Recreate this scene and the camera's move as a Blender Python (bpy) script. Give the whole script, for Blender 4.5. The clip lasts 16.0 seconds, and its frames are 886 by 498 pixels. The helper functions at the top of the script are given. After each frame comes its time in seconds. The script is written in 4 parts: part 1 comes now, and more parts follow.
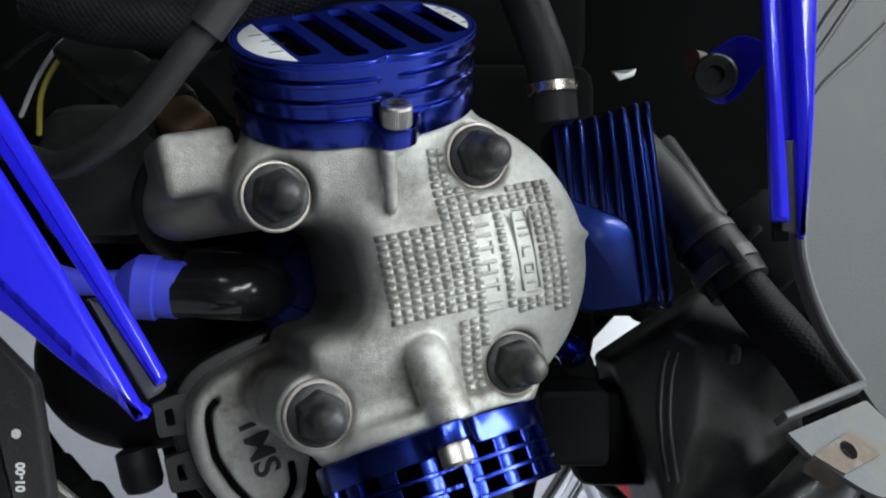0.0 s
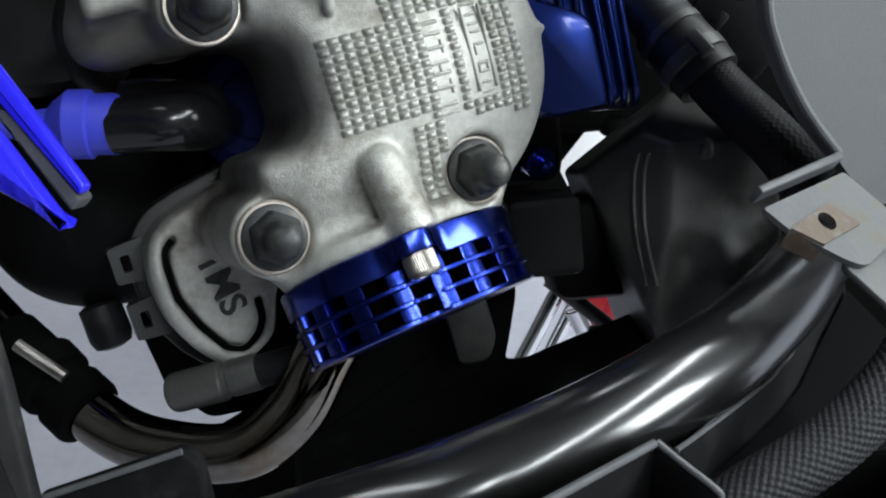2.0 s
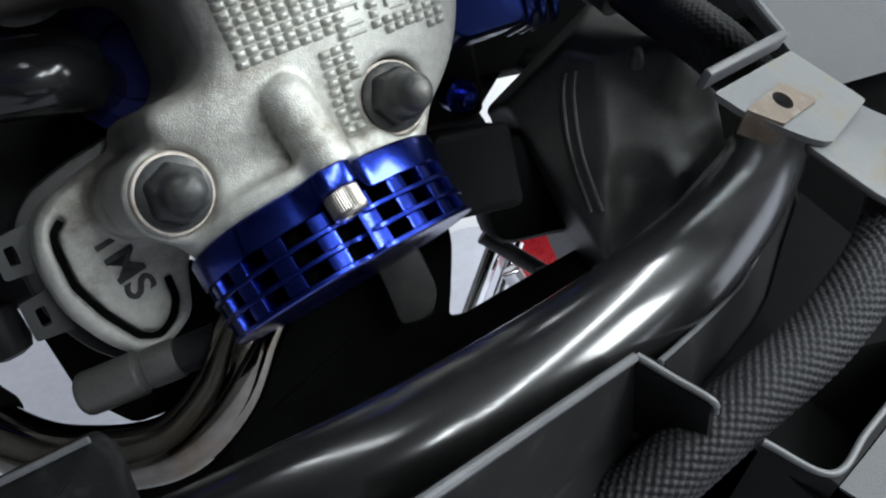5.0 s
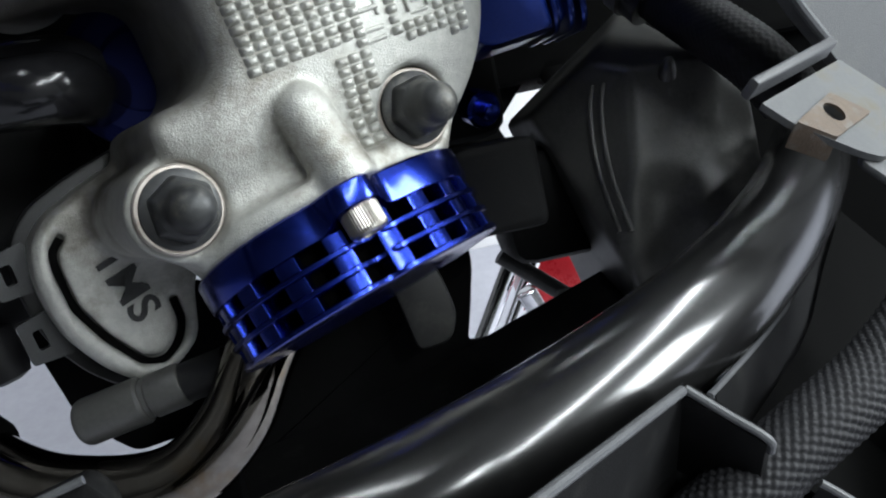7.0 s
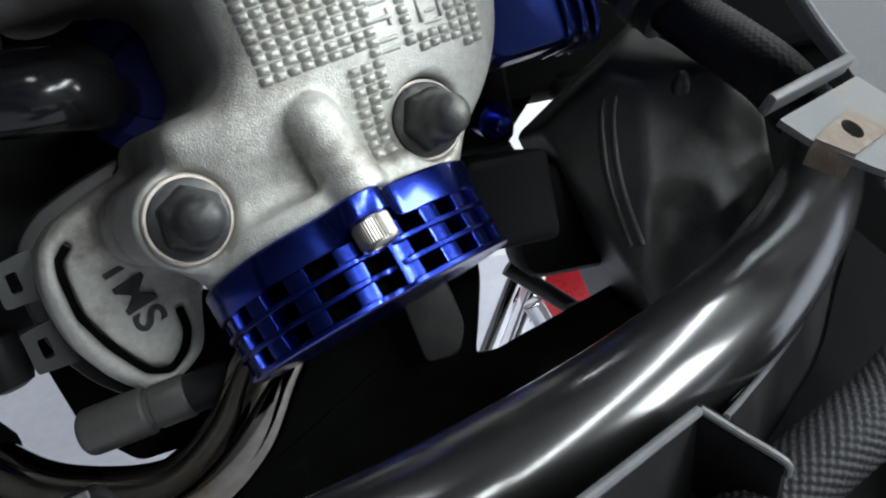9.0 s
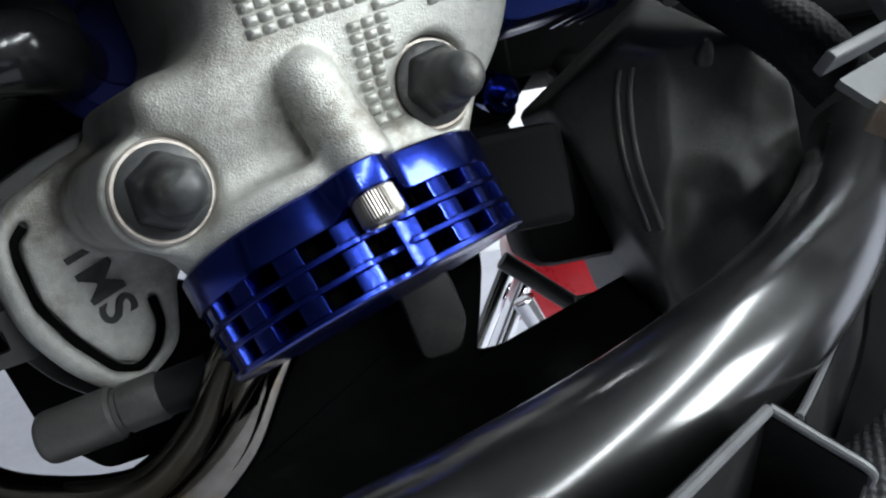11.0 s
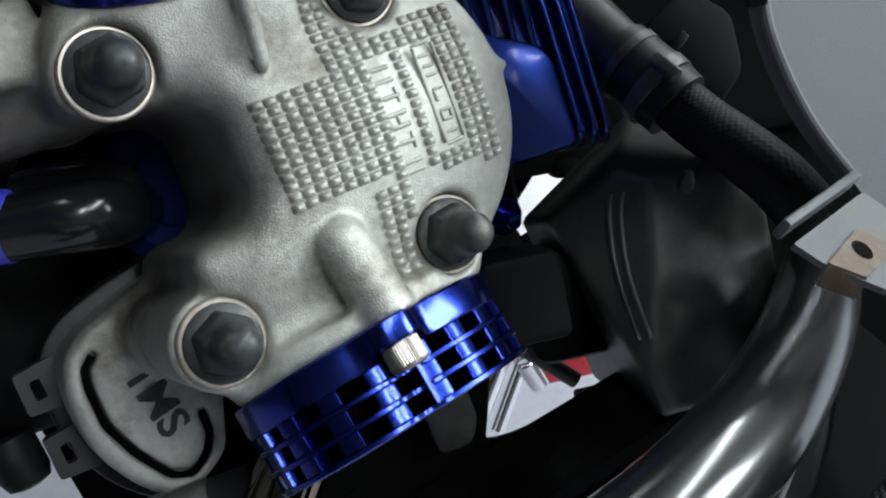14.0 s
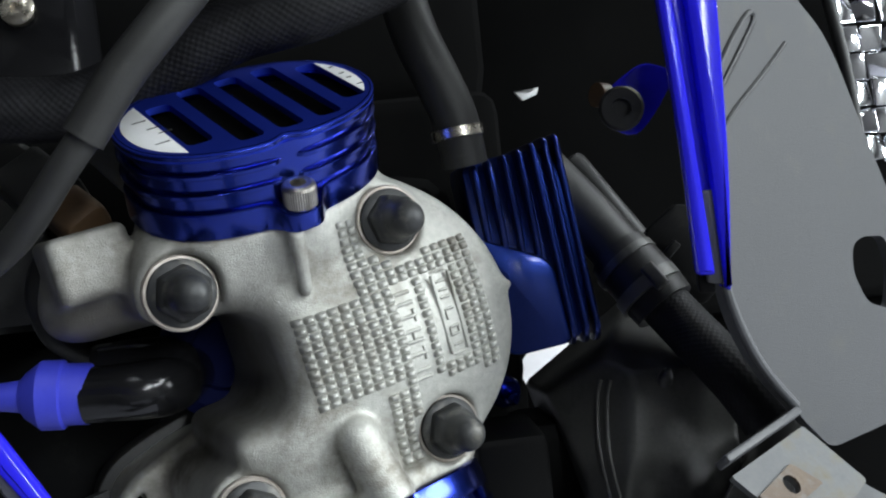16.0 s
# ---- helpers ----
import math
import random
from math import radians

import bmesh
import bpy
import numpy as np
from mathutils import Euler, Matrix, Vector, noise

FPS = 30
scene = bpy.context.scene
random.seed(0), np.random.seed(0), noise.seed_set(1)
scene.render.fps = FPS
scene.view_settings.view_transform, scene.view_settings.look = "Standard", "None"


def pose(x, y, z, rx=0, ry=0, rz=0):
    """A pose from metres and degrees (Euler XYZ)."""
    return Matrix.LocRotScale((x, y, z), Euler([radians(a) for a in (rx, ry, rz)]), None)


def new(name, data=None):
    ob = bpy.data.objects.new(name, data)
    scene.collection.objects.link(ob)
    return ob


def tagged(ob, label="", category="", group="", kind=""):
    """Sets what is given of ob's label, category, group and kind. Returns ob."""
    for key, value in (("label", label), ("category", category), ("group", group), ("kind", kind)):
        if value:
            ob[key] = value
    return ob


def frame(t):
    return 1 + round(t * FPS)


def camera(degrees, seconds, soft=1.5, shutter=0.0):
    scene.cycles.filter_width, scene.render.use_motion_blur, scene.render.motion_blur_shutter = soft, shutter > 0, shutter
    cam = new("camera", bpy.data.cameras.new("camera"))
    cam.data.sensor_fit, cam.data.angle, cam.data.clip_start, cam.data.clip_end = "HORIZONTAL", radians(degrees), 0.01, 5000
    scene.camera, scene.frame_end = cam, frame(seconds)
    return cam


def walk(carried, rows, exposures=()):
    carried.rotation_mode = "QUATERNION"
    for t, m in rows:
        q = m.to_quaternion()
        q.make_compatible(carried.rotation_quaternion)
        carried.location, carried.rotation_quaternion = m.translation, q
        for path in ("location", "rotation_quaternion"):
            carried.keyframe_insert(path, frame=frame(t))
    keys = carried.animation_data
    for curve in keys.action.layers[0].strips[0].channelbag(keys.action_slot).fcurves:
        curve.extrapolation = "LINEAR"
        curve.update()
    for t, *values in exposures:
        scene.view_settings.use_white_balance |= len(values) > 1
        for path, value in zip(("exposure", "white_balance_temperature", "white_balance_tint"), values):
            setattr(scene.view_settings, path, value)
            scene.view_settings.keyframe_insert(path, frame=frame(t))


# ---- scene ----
# ---------------------------------------------------------------- camera
cam = camera(48.0, 16.0, soft=2.1)
PATH = [
    (0, -0.00002, 0.00002, 0.59998, 65.001, 0.000, -0.000),
    (0.5, 0.00037, -0.00044, 0.59585, 63.846, -0.039, -0.407),
    (1, 0.00324, 0.00100, 0.58742, 61.442, 0.572, -0.391),
    (1.5, 0.00581, 0.00147, 0.58264, 59.797, 1.255, -1.057),
    (2, 0.00576, 0.00398, 0.57795, 57.592, 4.010, -3.402),
    (2.5, 0.00474, 0.00848, 0.57316, 56.566, 4.308, -5.731),
    (3, 0.00359, 0.01199, 0.56839, 55.559, 5.348, -7.975),
    (3.5, 0.00359, 0.01430, 0.56494, 56.474, 5.852, -8.917),
    (4, 0.00258, 0.01700, 0.55609, 56.573, 7.537, -11.085),
    (6.5, 0.00274, 0.02682, 0.54696, 57.523, 7.773, -10.864),
    (7, 0.00041, 0.03301, 0.54323, 57.918, 7.707, -10.560),
    (7.5, -0.00047, 0.03493, 0.54234, 57.943, 7.563, -10.395),
    (8, -0.00045, 0.03426, 0.54320, 58.197, 7.339, -10.155),
    (8.5, -0.00052, 0.03446, 0.54384, 58.462, 7.311, -9.918),
    (11, -0.00648, 0.05644, 0.52688, 58.523, 6.288, -11.314),
    (11.5, -0.00875, 0.06230, 0.52324, 58.527, 7.030, -11.852),
    (12, -0.00899, 0.06320, 0.52495, 58.585, 6.846, -11.536),
    (12.5, -0.00932, 0.06115, 0.53644, 59.073, 6.752, -11.623),
    (13, -0.01053, 0.05455, 0.54774, 59.241, 6.542, -11.351),
    (13.5, -0.01049, 0.04784, 0.55489, 59.128, 6.455, -11.394),
    (14, -0.00825, 0.04247, 0.56421, 59.743, 6.666, -11.472),
    (14.5, -0.00429, 0.03990, 0.57734, 60.336, 6.254, -10.522),
    (15, -0.00301, 0.03385, 0.58759, 62.005, 6.188, -9.427),
    (15.5, -0.00218, 0.02477, 0.59871, 63.339, 5.494, -8.077),
    (16, 0.00069, 0.02064, 0.61862, 63.108, 3.339, -7.096),
]
walk(cam, [(t, pose(x, y, z, rx, ry, rz)) for t, x, y, z, rx, ry, rz in PATH],
     [(0, -0.04), (1.5, 0.0), (3, 0.20), (7, 0.26), (11, 0.32), (12.5, 0.26), (14.5, 0.0), (16, 0.06)])

# ---------------------------------------------------------------- world and light
scene.view_settings.exposure = 0.0
world = bpy.data.worlds.new("workshop_air")
scene.world = world
world.use_nodes = True
world.node_tree.nodes["Background"].inputs[0].default_value = (0.62, 0.72, 0.85, 1)
world.node_tree.nodes["Background"].inputs[1].default_value = 0.006


def tube_light(name, x, y, z, length, width, watts, rz=0):
    lamp = bpy.data.lights.new(name, "AREA")
    lamp.shape, lamp.size, lamp.size_y, lamp.energy = "RECTANGLE", length, width, watts
    lamp.color = (0.90, 0.97, 1.0)
    ob = new(name, lamp)
    ob.matrix_world = pose(x, y, z, 0, 0, rz)
    return ob


# The last tube is a fill light added to brighten the floor behind.
LAMPS = [(2.2, 0.45, 2.5, 80, 5.0, 0.16, 175), (1.1, -2.2, 2.4, 84, 1.4, 0.20, 48), (-0.45, 0.25, 2.5, -49, 1.55, 0.04, 12), (0.9, 1.9, 2.5, 84, 1.2, 0.09, 20)]
for lx, ly, lz, lr, ll, wide, lw in LAMPS:
    tube_light("ceiling_and_fill_light", lx, ly, lz, ll, wide, lw, lr)
# daylight through the workshop window on the scooter's right
tube_light("window_daylight", 2.95, -0.38, 1.4, 1.2, 1.0, 110).matrix_world = pose(2.95, -0.38, 1.4, 90, 0, 90)

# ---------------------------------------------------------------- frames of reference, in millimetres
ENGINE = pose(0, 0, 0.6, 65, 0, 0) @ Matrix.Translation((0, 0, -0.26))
HU, HV, HN = np.array((0.9121, 0.1908, -0.3629)), np.array((-0.1773, 0.9816, 0.0705)), np.array((0.3697, 0.0, 0.9292))
HEAD = np.array((HU, HV, HN))          # rows: the head's right, up and outward


def hp(u, v, w):
    """A place in the cylinder head's frame as engine millimetres."""
    return np.array((u, v, w)) @ HEAD


# ---------------------------------------------------------------- materials
def node(nt, kind, **values):
    n = nt.nodes.new(kind)
    for key, value in values.items():
        n.inputs[key].default_value = value
    return n


def material(name, dark, light, rough=(0.4, 0.6), metal=0.0, grain=900.0, blotch=60.0, bump=0.15, coat=0.0,
             stain=None, stain_amount=0.0, stain_scale=25.0, spec=0.5, fine=2500.0, coat_rough=0.06):
    m = bpy.data.materials.new(name)
    m.use_nodes = True
    nt = m.node_tree
    p = nt.nodes["Principled BSDF"]
    link = nt.links.new
    geo = nt.nodes.new("ShaderNodeTexCoord")
    info = nt.nodes.new("ShaderNodeObjectInfo")
    shift = nt.nodes.new("ShaderNodeVectorMath")
    shift.operation = "ADD"
    link(geo.outputs["Object"], shift.inputs[0])
    link(info.outputs["Random"], shift.inputs[1])
    a = node(nt, "ShaderNodeTexNoise", Scale=blotch, Detail=5.0, Roughness=0.6)
    b = node(nt, "ShaderNodeTexNoise", Scale=grain, Detail=3.0, Roughness=0.6)
    for n in (a, b):
        link(shift.outputs[0], n.inputs["Vector"])
    both = nt.nodes.new("ShaderNodeMath")
    both.operation = "MULTIPLY_ADD"
    both.inputs[1].default_value = 0.65
    link(a.outputs[0], both.inputs[0])
    half = nt.nodes.new("ShaderNodeMath")
    half.operation = "MULTIPLY"
    half.inputs[1].default_value = 0.35
    link(b.outputs[0], half.inputs[0])
    link(half.outputs[0], both.inputs[2])
    ramp = nt.nodes.new("ShaderNodeValToRGB")
    ramp.color_ramp.elements[0].position, ramp.color_ramp.elements[1].position = 0.33, 0.67
    ramp.color_ramp.elements[0].color, ramp.color_ramp.elements[1].color = (*dark, 1), (*light, 1)
    link(both.outputs[0], ramp.inputs[0])
    colour = ramp.outputs[0]
    if stain:
        c = node(nt, "ShaderNodeTexNoise", Scale=stain_scale, Detail=6.0, Roughness=0.7)
        link(shift.outputs[0], c.inputs["Vector"])
        cut = nt.nodes.new("ShaderNodeMapRange")
        cut.inputs[1].default_value, cut.inputs[2].default_value = 0.62 - 0.3 * stain_amount, 0.72 - 0.15 * stain_amount
        link(c.outputs[0], cut.inputs[0])
        mix = nt.nodes.new("ShaderNodeMix")
        mix.data_type = "RGBA"
        mix.inputs["B"].default_value = (*stain, 1)
        for sock in mix.inputs:
            if sock.type == "RGBA" and sock.name == "A":
                link(colour, sock)
            if sock.type == "RGBA" and sock.name == "B":
                sock.default_value = (*stain, 1)
        link(cut.outputs[0], mix.inputs[0])
        colour = [o for o in mix.outputs if o.type == "RGBA"][0]
    link(colour, p.inputs["Base Color"])
    r = nt.nodes.new("ShaderNodeMapRange")
    r.inputs[1].default_value, r.inputs[2].default_value = 0.3, 0.7
    r.inputs[3].default_value, r.inputs[4].default_value = rough
    link(both.outputs[0], r.inputs[0])
    link(r.outputs[0], p.inputs["Roughness"])
    p.inputs["Metallic"].default_value = metal
    p.inputs["Specular IOR Level"].default_value = spec
    p.inputs["Coat Weight"].default_value = coat
    p.inputs["Coat Roughness"].default_value = coat_rough
    if bump:
        d = node(nt, "ShaderNodeTexNoise", Scale=fine, Detail=2.0)
        link(shift.outputs[0], d.inputs["Vector"])
        bm_ = nt.nodes.new("ShaderNodeBump")
        bm_.inputs["Strength"].default_value = bump
        bm_.inputs["Distance"].default_value = 0.0004
        link(d.outputs[0], bm_.inputs["Height"])
        link(bm_.outputs[0], p.inputs["Normal"])
    return m


ALU = material("cast_aluminium", (0.33, 0.33, 0.305), (0.56, 0.56, 0.52), (0.44, 0.60), 0.50, 520, 34, 0.5,
               stain=(0.20, 0.185, 0.155), stain_amount=0.36, stain_scale=34, fine=2400)


def add_grime_and_shade(m, centre, near, far, colour, amount):
    """Oily brown-black dirt gathered round one place, ragged-edged, deepened to paint the shade there."""
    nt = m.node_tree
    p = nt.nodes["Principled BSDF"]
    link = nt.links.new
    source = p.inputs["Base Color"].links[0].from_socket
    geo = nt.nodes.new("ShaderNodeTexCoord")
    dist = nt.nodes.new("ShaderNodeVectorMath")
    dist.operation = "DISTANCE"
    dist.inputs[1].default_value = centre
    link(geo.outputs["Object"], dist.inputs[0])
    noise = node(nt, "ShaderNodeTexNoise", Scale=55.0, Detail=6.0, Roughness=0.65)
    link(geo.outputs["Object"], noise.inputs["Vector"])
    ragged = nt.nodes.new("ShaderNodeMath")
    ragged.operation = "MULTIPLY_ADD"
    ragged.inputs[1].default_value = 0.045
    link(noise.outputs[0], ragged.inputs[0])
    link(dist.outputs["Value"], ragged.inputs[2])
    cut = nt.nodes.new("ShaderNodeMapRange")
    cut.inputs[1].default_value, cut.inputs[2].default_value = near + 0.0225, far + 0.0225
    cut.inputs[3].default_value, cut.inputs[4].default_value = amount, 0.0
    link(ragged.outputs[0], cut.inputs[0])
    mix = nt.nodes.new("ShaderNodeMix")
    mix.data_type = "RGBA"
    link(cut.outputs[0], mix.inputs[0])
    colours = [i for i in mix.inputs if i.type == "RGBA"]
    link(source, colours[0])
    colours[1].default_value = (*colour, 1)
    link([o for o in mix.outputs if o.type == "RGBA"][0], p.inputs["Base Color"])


# Dirt round the plug pocket, darkened further to paint the upper-left shade.
add_grime_and_shade(ALU, (-0.034, 0.006, 0.036), 0.020, 0.060, (0.085, 0.075, 0.064), 0.85)
BLUE = material("blue_anodised_aluminium", (0.010, 0.024, 0.21), (0.016, 0.034, 0.28), (0.18, 0.26), 1.0, 1500, 40, 0.03, coat=0.3, coat_rough=0.12)
BLUE_SATIN = material("satin_blue_anodised_face", (0.014, 0.034, 0.36), (0.020, 0.046, 0.44), (0.48, 0.58), 0.9, 1500, 40, 0.06)
SEAL = material("navy_rubber_seal", (0.002, 0.004, 0.035), (0.004, 0.007, 0.055), (0.65, 0.8), 0.0, 900, 60, 0.1, spec=0.12)
BLUE_DEEP = material("deep_blue_anodised_aluminium", (0.008, 0.021, 0.14), (0.013, 0.031, 0.20), (0.26, 0.36), 1.0, 1500, 40, 0.03, coat=0.4, coat_rough=0.12)
TRAY = material("black_cowl_plastic", (0.0025, 0.0025, 0.0026), (0.006, 0.006, 0.0062), (0.55, 0.72), 0.0, 900, 45, 0.2, stain=(0.012, 0.0118, 0.011), stain_amount=0.2, stain_scale=90, spec=0.09)
BLUE_PAINT = material("glossy_blue_plastic", (0.016, 0.013, 0.50), (0.020, 0.017, 0.60), (0.13, 0.18), 0.0, 800, 20, 0.0, coat=0.15, spec=0.3)
BLUE_RUBBER = material("blue_silicone_rubber", (0.035, 0.045, 0.50), (0.05, 0.06, 0.58), (0.42, 0.55), 0.0, 900, 60, 0.08)
RUBBER = material("black_rubber", (0.007, 0.007, 0.008), (0.016, 0.016, 0.017), (0.45, 0.65), 0.0, 900, 60, 0.12, stain=(0.035, 0.033, 0.030), stain_amount=0.12, stain_scale=70, spec=0.35)
GLOSS_BLACK = material("glossy_black_plastic", (0.006, 0.006, 0.007), (0.010, 0.010, 0.011), (0.14, 0.20), 0.0, 700, 40, 0.02, spec=0.4)
BLACK_PLASTIC = material("dusty_black_plastic", (0.006, 0.006, 0.006), (0.016, 0.016, 0.016), (0.38, 0.55), 0.0, 900, 45, 0.18, stain=(0.040, 0.038, 0.033), stain_amount=0.18, stain_scale=55, spec=0.35)
GREY_PLASTIC = material("grained_grey_plastic", (0.038, 0.039, 0.041), (0.056, 0.057, 0.060), (0.48, 0.66), 0.0, 1200, 22, 0.35,
                        stain=(0.058, 0.058, 0.055), stain_amount=0.2, stain_scale=70, fine=2200, spec=0.35)
DARK_GREY = material("dark_grey_plastic", (0.016, 0.017, 0.018), (0.032, 0.033, 0.034), (0.42, 0.58), 0.0, 1200, 40, 0.25, spec=0.4)
# Plain grey plastic, and on the rims the light put into colour.
RIM_GREY = material("grey_plastic_and_lit_edges", (0.045, 0.046, 0.049), (0.075, 0.077, 0.081), (0.4, 0.55), 0.0, 1200, 80, 0.25)
TUBE_BLACK = material("gloss_black_painted_steel", (0.004, 0.004, 0.004), (0.008, 0.008, 0.008), (0.30, 0.36), 0.0, 600, 60, 0.0, coat=1.0, spec=0.12,
                      stain=(0.014, 0.0135, 0.013), stain_amount=0.15, stain_scale=60, coat_rough=0.17)
DUSTY = material("dusty_shroud_plastic", (0.045, 0.045, 0.043), (0.085, 0.084, 0.079), (0.34, 0.5), 0.0, 900, 40, 0.2, stain=(0.012, 0.012, 0.012), stain_amount=0.45, stain_scale=24, spec=0.55)
HOSE = material("weathered_hose_rubber", (0.011, 0.011, 0.011), (0.021, 0.021, 0.020), (0.42, 0.58), 0.0, 900, 50, 0.15, stain=(0.036, 0.035, 0.032), stain_amount=0.2, stain_scale=60, spec=0.4)
NUT = material("dark_phosphated_steel", (0.020, 0.021, 0.022), (0.045, 0.046, 0.046), (0.36, 0.54), 0.2, 900, 160, 0.10, stain=(0.09, 0.086, 0.075), stain_amount=0.25, stain_scale=170, spec=0.4)
WASHER = material("copper_grey_washer", (0.34, 0.29, 0.25), (0.50, 0.46, 0.42), (0.3, 0.5), 0.8, 900, 200, 0.06)
BOLT = material("stainless_bolt_steel", (0.30, 0.28, 0.25), (0.46, 0.44, 0.40), (0.28, 0.42), 1.0, 900, 150, 0.05)
CHROME = material("heat_tinted_stainless_pipe", (0.10, 0.09, 0.078), (0.22, 0.205, 0.185), (0.05, 0.10), 1.0, 300, 25, 0.02, stain=(0.14, 0.09, 0.035), stain_amount=0.35, stain_scale=22)
GALV = material("weathered_zinc_steel", (0.070, 0.072, 0.075), (0.115, 0.117, 0.118), (0.5, 0.66), 0.3, 700, 60, 0.25,
                stain=(0.10, 0.088, 0.062), stain_amount=0.35, stain_scale=60)
RUST = material("rusty_steel", (0.075, 0.052, 0.036), (0.13, 0.098, 0.072), (0.6, 0.8), 0.1, 900, 220, 0.35, stain=(0.13, 0.122, 0.11), stain_amount=0.45, stain_scale=200)
BARE = material("bare_milled_aluminium", (0.80, 0.80, 0.80), (0.90, 0.90, 0.90), (0.45, 0.6), 0.2, 1200, 100, 0.05)
BLACK_LINE = material("black_print", (0.01, 0.01, 0.01), (0.02, 0.02, 0.02), (0.5, 0.6), 0.0, 900, 50, 0.0)
BRAID = material("black_braided_fibre", (0.006, 0.006, 0.007), (0.018, 0.018, 0.020), (0.5, 0.65), 0.0, 1500, 200, 0.1, spec=0.2)
BROWN = material("brown_plug_plastic", (0.05, 0.028, 0.012), (0.10, 0.055, 0.025), (0.4, 0.6), 0.0, 800, 80, 0.1)
# Near-black: soot on the collar, and deep shade put into filler colour.
CAST_DARK = material("near_black_soot_and_shade", (0.0016, 0.0016, 0.0016), (0.0036, 0.0036, 0.0036), (0.8, 0.95), 0.0, 700, 40, 0.25, spec=0.04)
CLIP = material("bright_spring_steel", (0.55, 0.50, 0.42), (0.75, 0.70, 0.60), (0.2, 0.35), 1.0, 900, 100, 0.03)
RED = material("glossy_red_paint", (0.40, 0.012, 0.02), (0.52, 0.02, 0.03), (0.25, 0.35), 0.0, 700, 40, 0.02, coat=0.4)
FLOOR = material("pale_grey_workshop_floor", (0.30, 0.30, 0.345), (0.38, 0.38, 0.43), (0.35, 0.5), 0.0, 120, 6, 0.05)
WALL = material("grey_workshop_wall", (0.10, 0.10, 0.10), (0.14, 0.14, 0.14), (0.7, 0.85), 0.0, 60, 3, 0.05)
WHITE_SHEET = material("white_coated_board", (0.80, 0.80, 0.82), (0.86, 0.86, 0.88), (0.4, 0.5), 0.0, 200, 10, 0.0)
YELLOW = material("yellow_wire", (0.45, 0.38, 0.05), (0.55, 0.48, 0.08), (0.4, 0.5))
WHITE_PRINT = material("pale_print", (0.60, 0.60, 0.60), (0.70, 0.70, 0.70), (0.5, 0.6))
GLASS = material("chromed_lamp_reflector", (0.75, 0.75, 0.78), (0.88, 0.88, 0.90), (0.05, 0.12), 1.0, 300, 40, 0.0)

# ---------------------------------------------------------------- building helpers
CENTRE = {}


def thing(name, label, category, at, group="", kind=""):
    """An Empty at a thing's base, given in engine millimetres."""
    ob = new(name)
    ob.empty_display_size = 0.01
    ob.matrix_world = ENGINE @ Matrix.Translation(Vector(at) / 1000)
    CENTRE[ob] = np.array(at, float)
    return tagged(ob, label, category, group, kind)


def mesh_of(name, geo, mat, centre, sharp=35):
    verts, faces = geo
    me = bpy.data.meshes.new(name)
    me.from_pydata(((np.asarray(verts, float) - centre) / 1000).tolist(), [], [list(map(int, f)) for f in faces])
    me.materials.append(mat)
    me.polygons.foreach_set("use_smooth", [True] * len(me.polygons))
    me.validate()
    me.set_sharp_from_angle(angle=radians(sharp))
    me.update()
    return me


def part(name, geo, mat, parent, label="", sharp=35, kind=""):
    root = parent
    while root.parent:
        root = root.parent
    ob = new(name, mesh_of(name, geo, mat, CENTRE[root], sharp))
    ob.parent = parent
    return tagged(ob, label, "", "", kind)


def solid(name, geo, mat, label, category, at, sharp=35, group="", kind=""):
    """A thing that is one mesh."""
    ob = new(name, mesh_of(name, geo, mat, np.array(at, float), sharp))
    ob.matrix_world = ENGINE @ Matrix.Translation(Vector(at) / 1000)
    CENTRE[ob] = np.array(at, float)
    return tagged(ob, label, category, group, kind)


def join(*geos):
    verts, faces = [], []
    for v, f in geos:
        base = len(verts)
        verts.extend(np.asarray(v, float).tolist())
        faces.extend([[i + base for i in face] for face in f])
    return verts, faces


def unit(v):
    v = np.asarray(v, float)
    return v / np.linalg.norm(v)


def spline(points, steps=8):
    """Catmull-Rom through the points."""
    p = np.asarray(points, float)
    p = np.vstack([2 * p[0] - p[1], p, 2 * p[-1] - p[-2]])
    out = []
    for i in range(1, len(p) - 2):
        for k in range(steps):
            s = k / steps
            out.append(0.5 * (2 * p[i] + (p[i + 1] - p[i - 1]) * s + (2 * p[i - 1] - 5 * p[i] + 4 * p[i + 1] - p[i + 2]) * s * s
                              + (3 * p[i] - p[i - 1] - 3 * p[i + 1] + p[i + 2]) * s ** 3))
    out.append(p[-2])
    return np.array(out)


def frames_along(path):
    tangent = np.gradient(path, axis=0)
    tangent /= np.linalg.norm(tangent, axis=1)[:, None]
    ref = np.array((0, 0, 1.0)) if abs(tangent[0][2]) < 0.9 else np.array((0, 1.0, 0))
    side = unit(np.cross(ref, tangent[0]))
    out = []
    for t in tangent:
        side = unit(side - t * (side @ t))
        out.append((side, np.cross(t, side)))
    return out


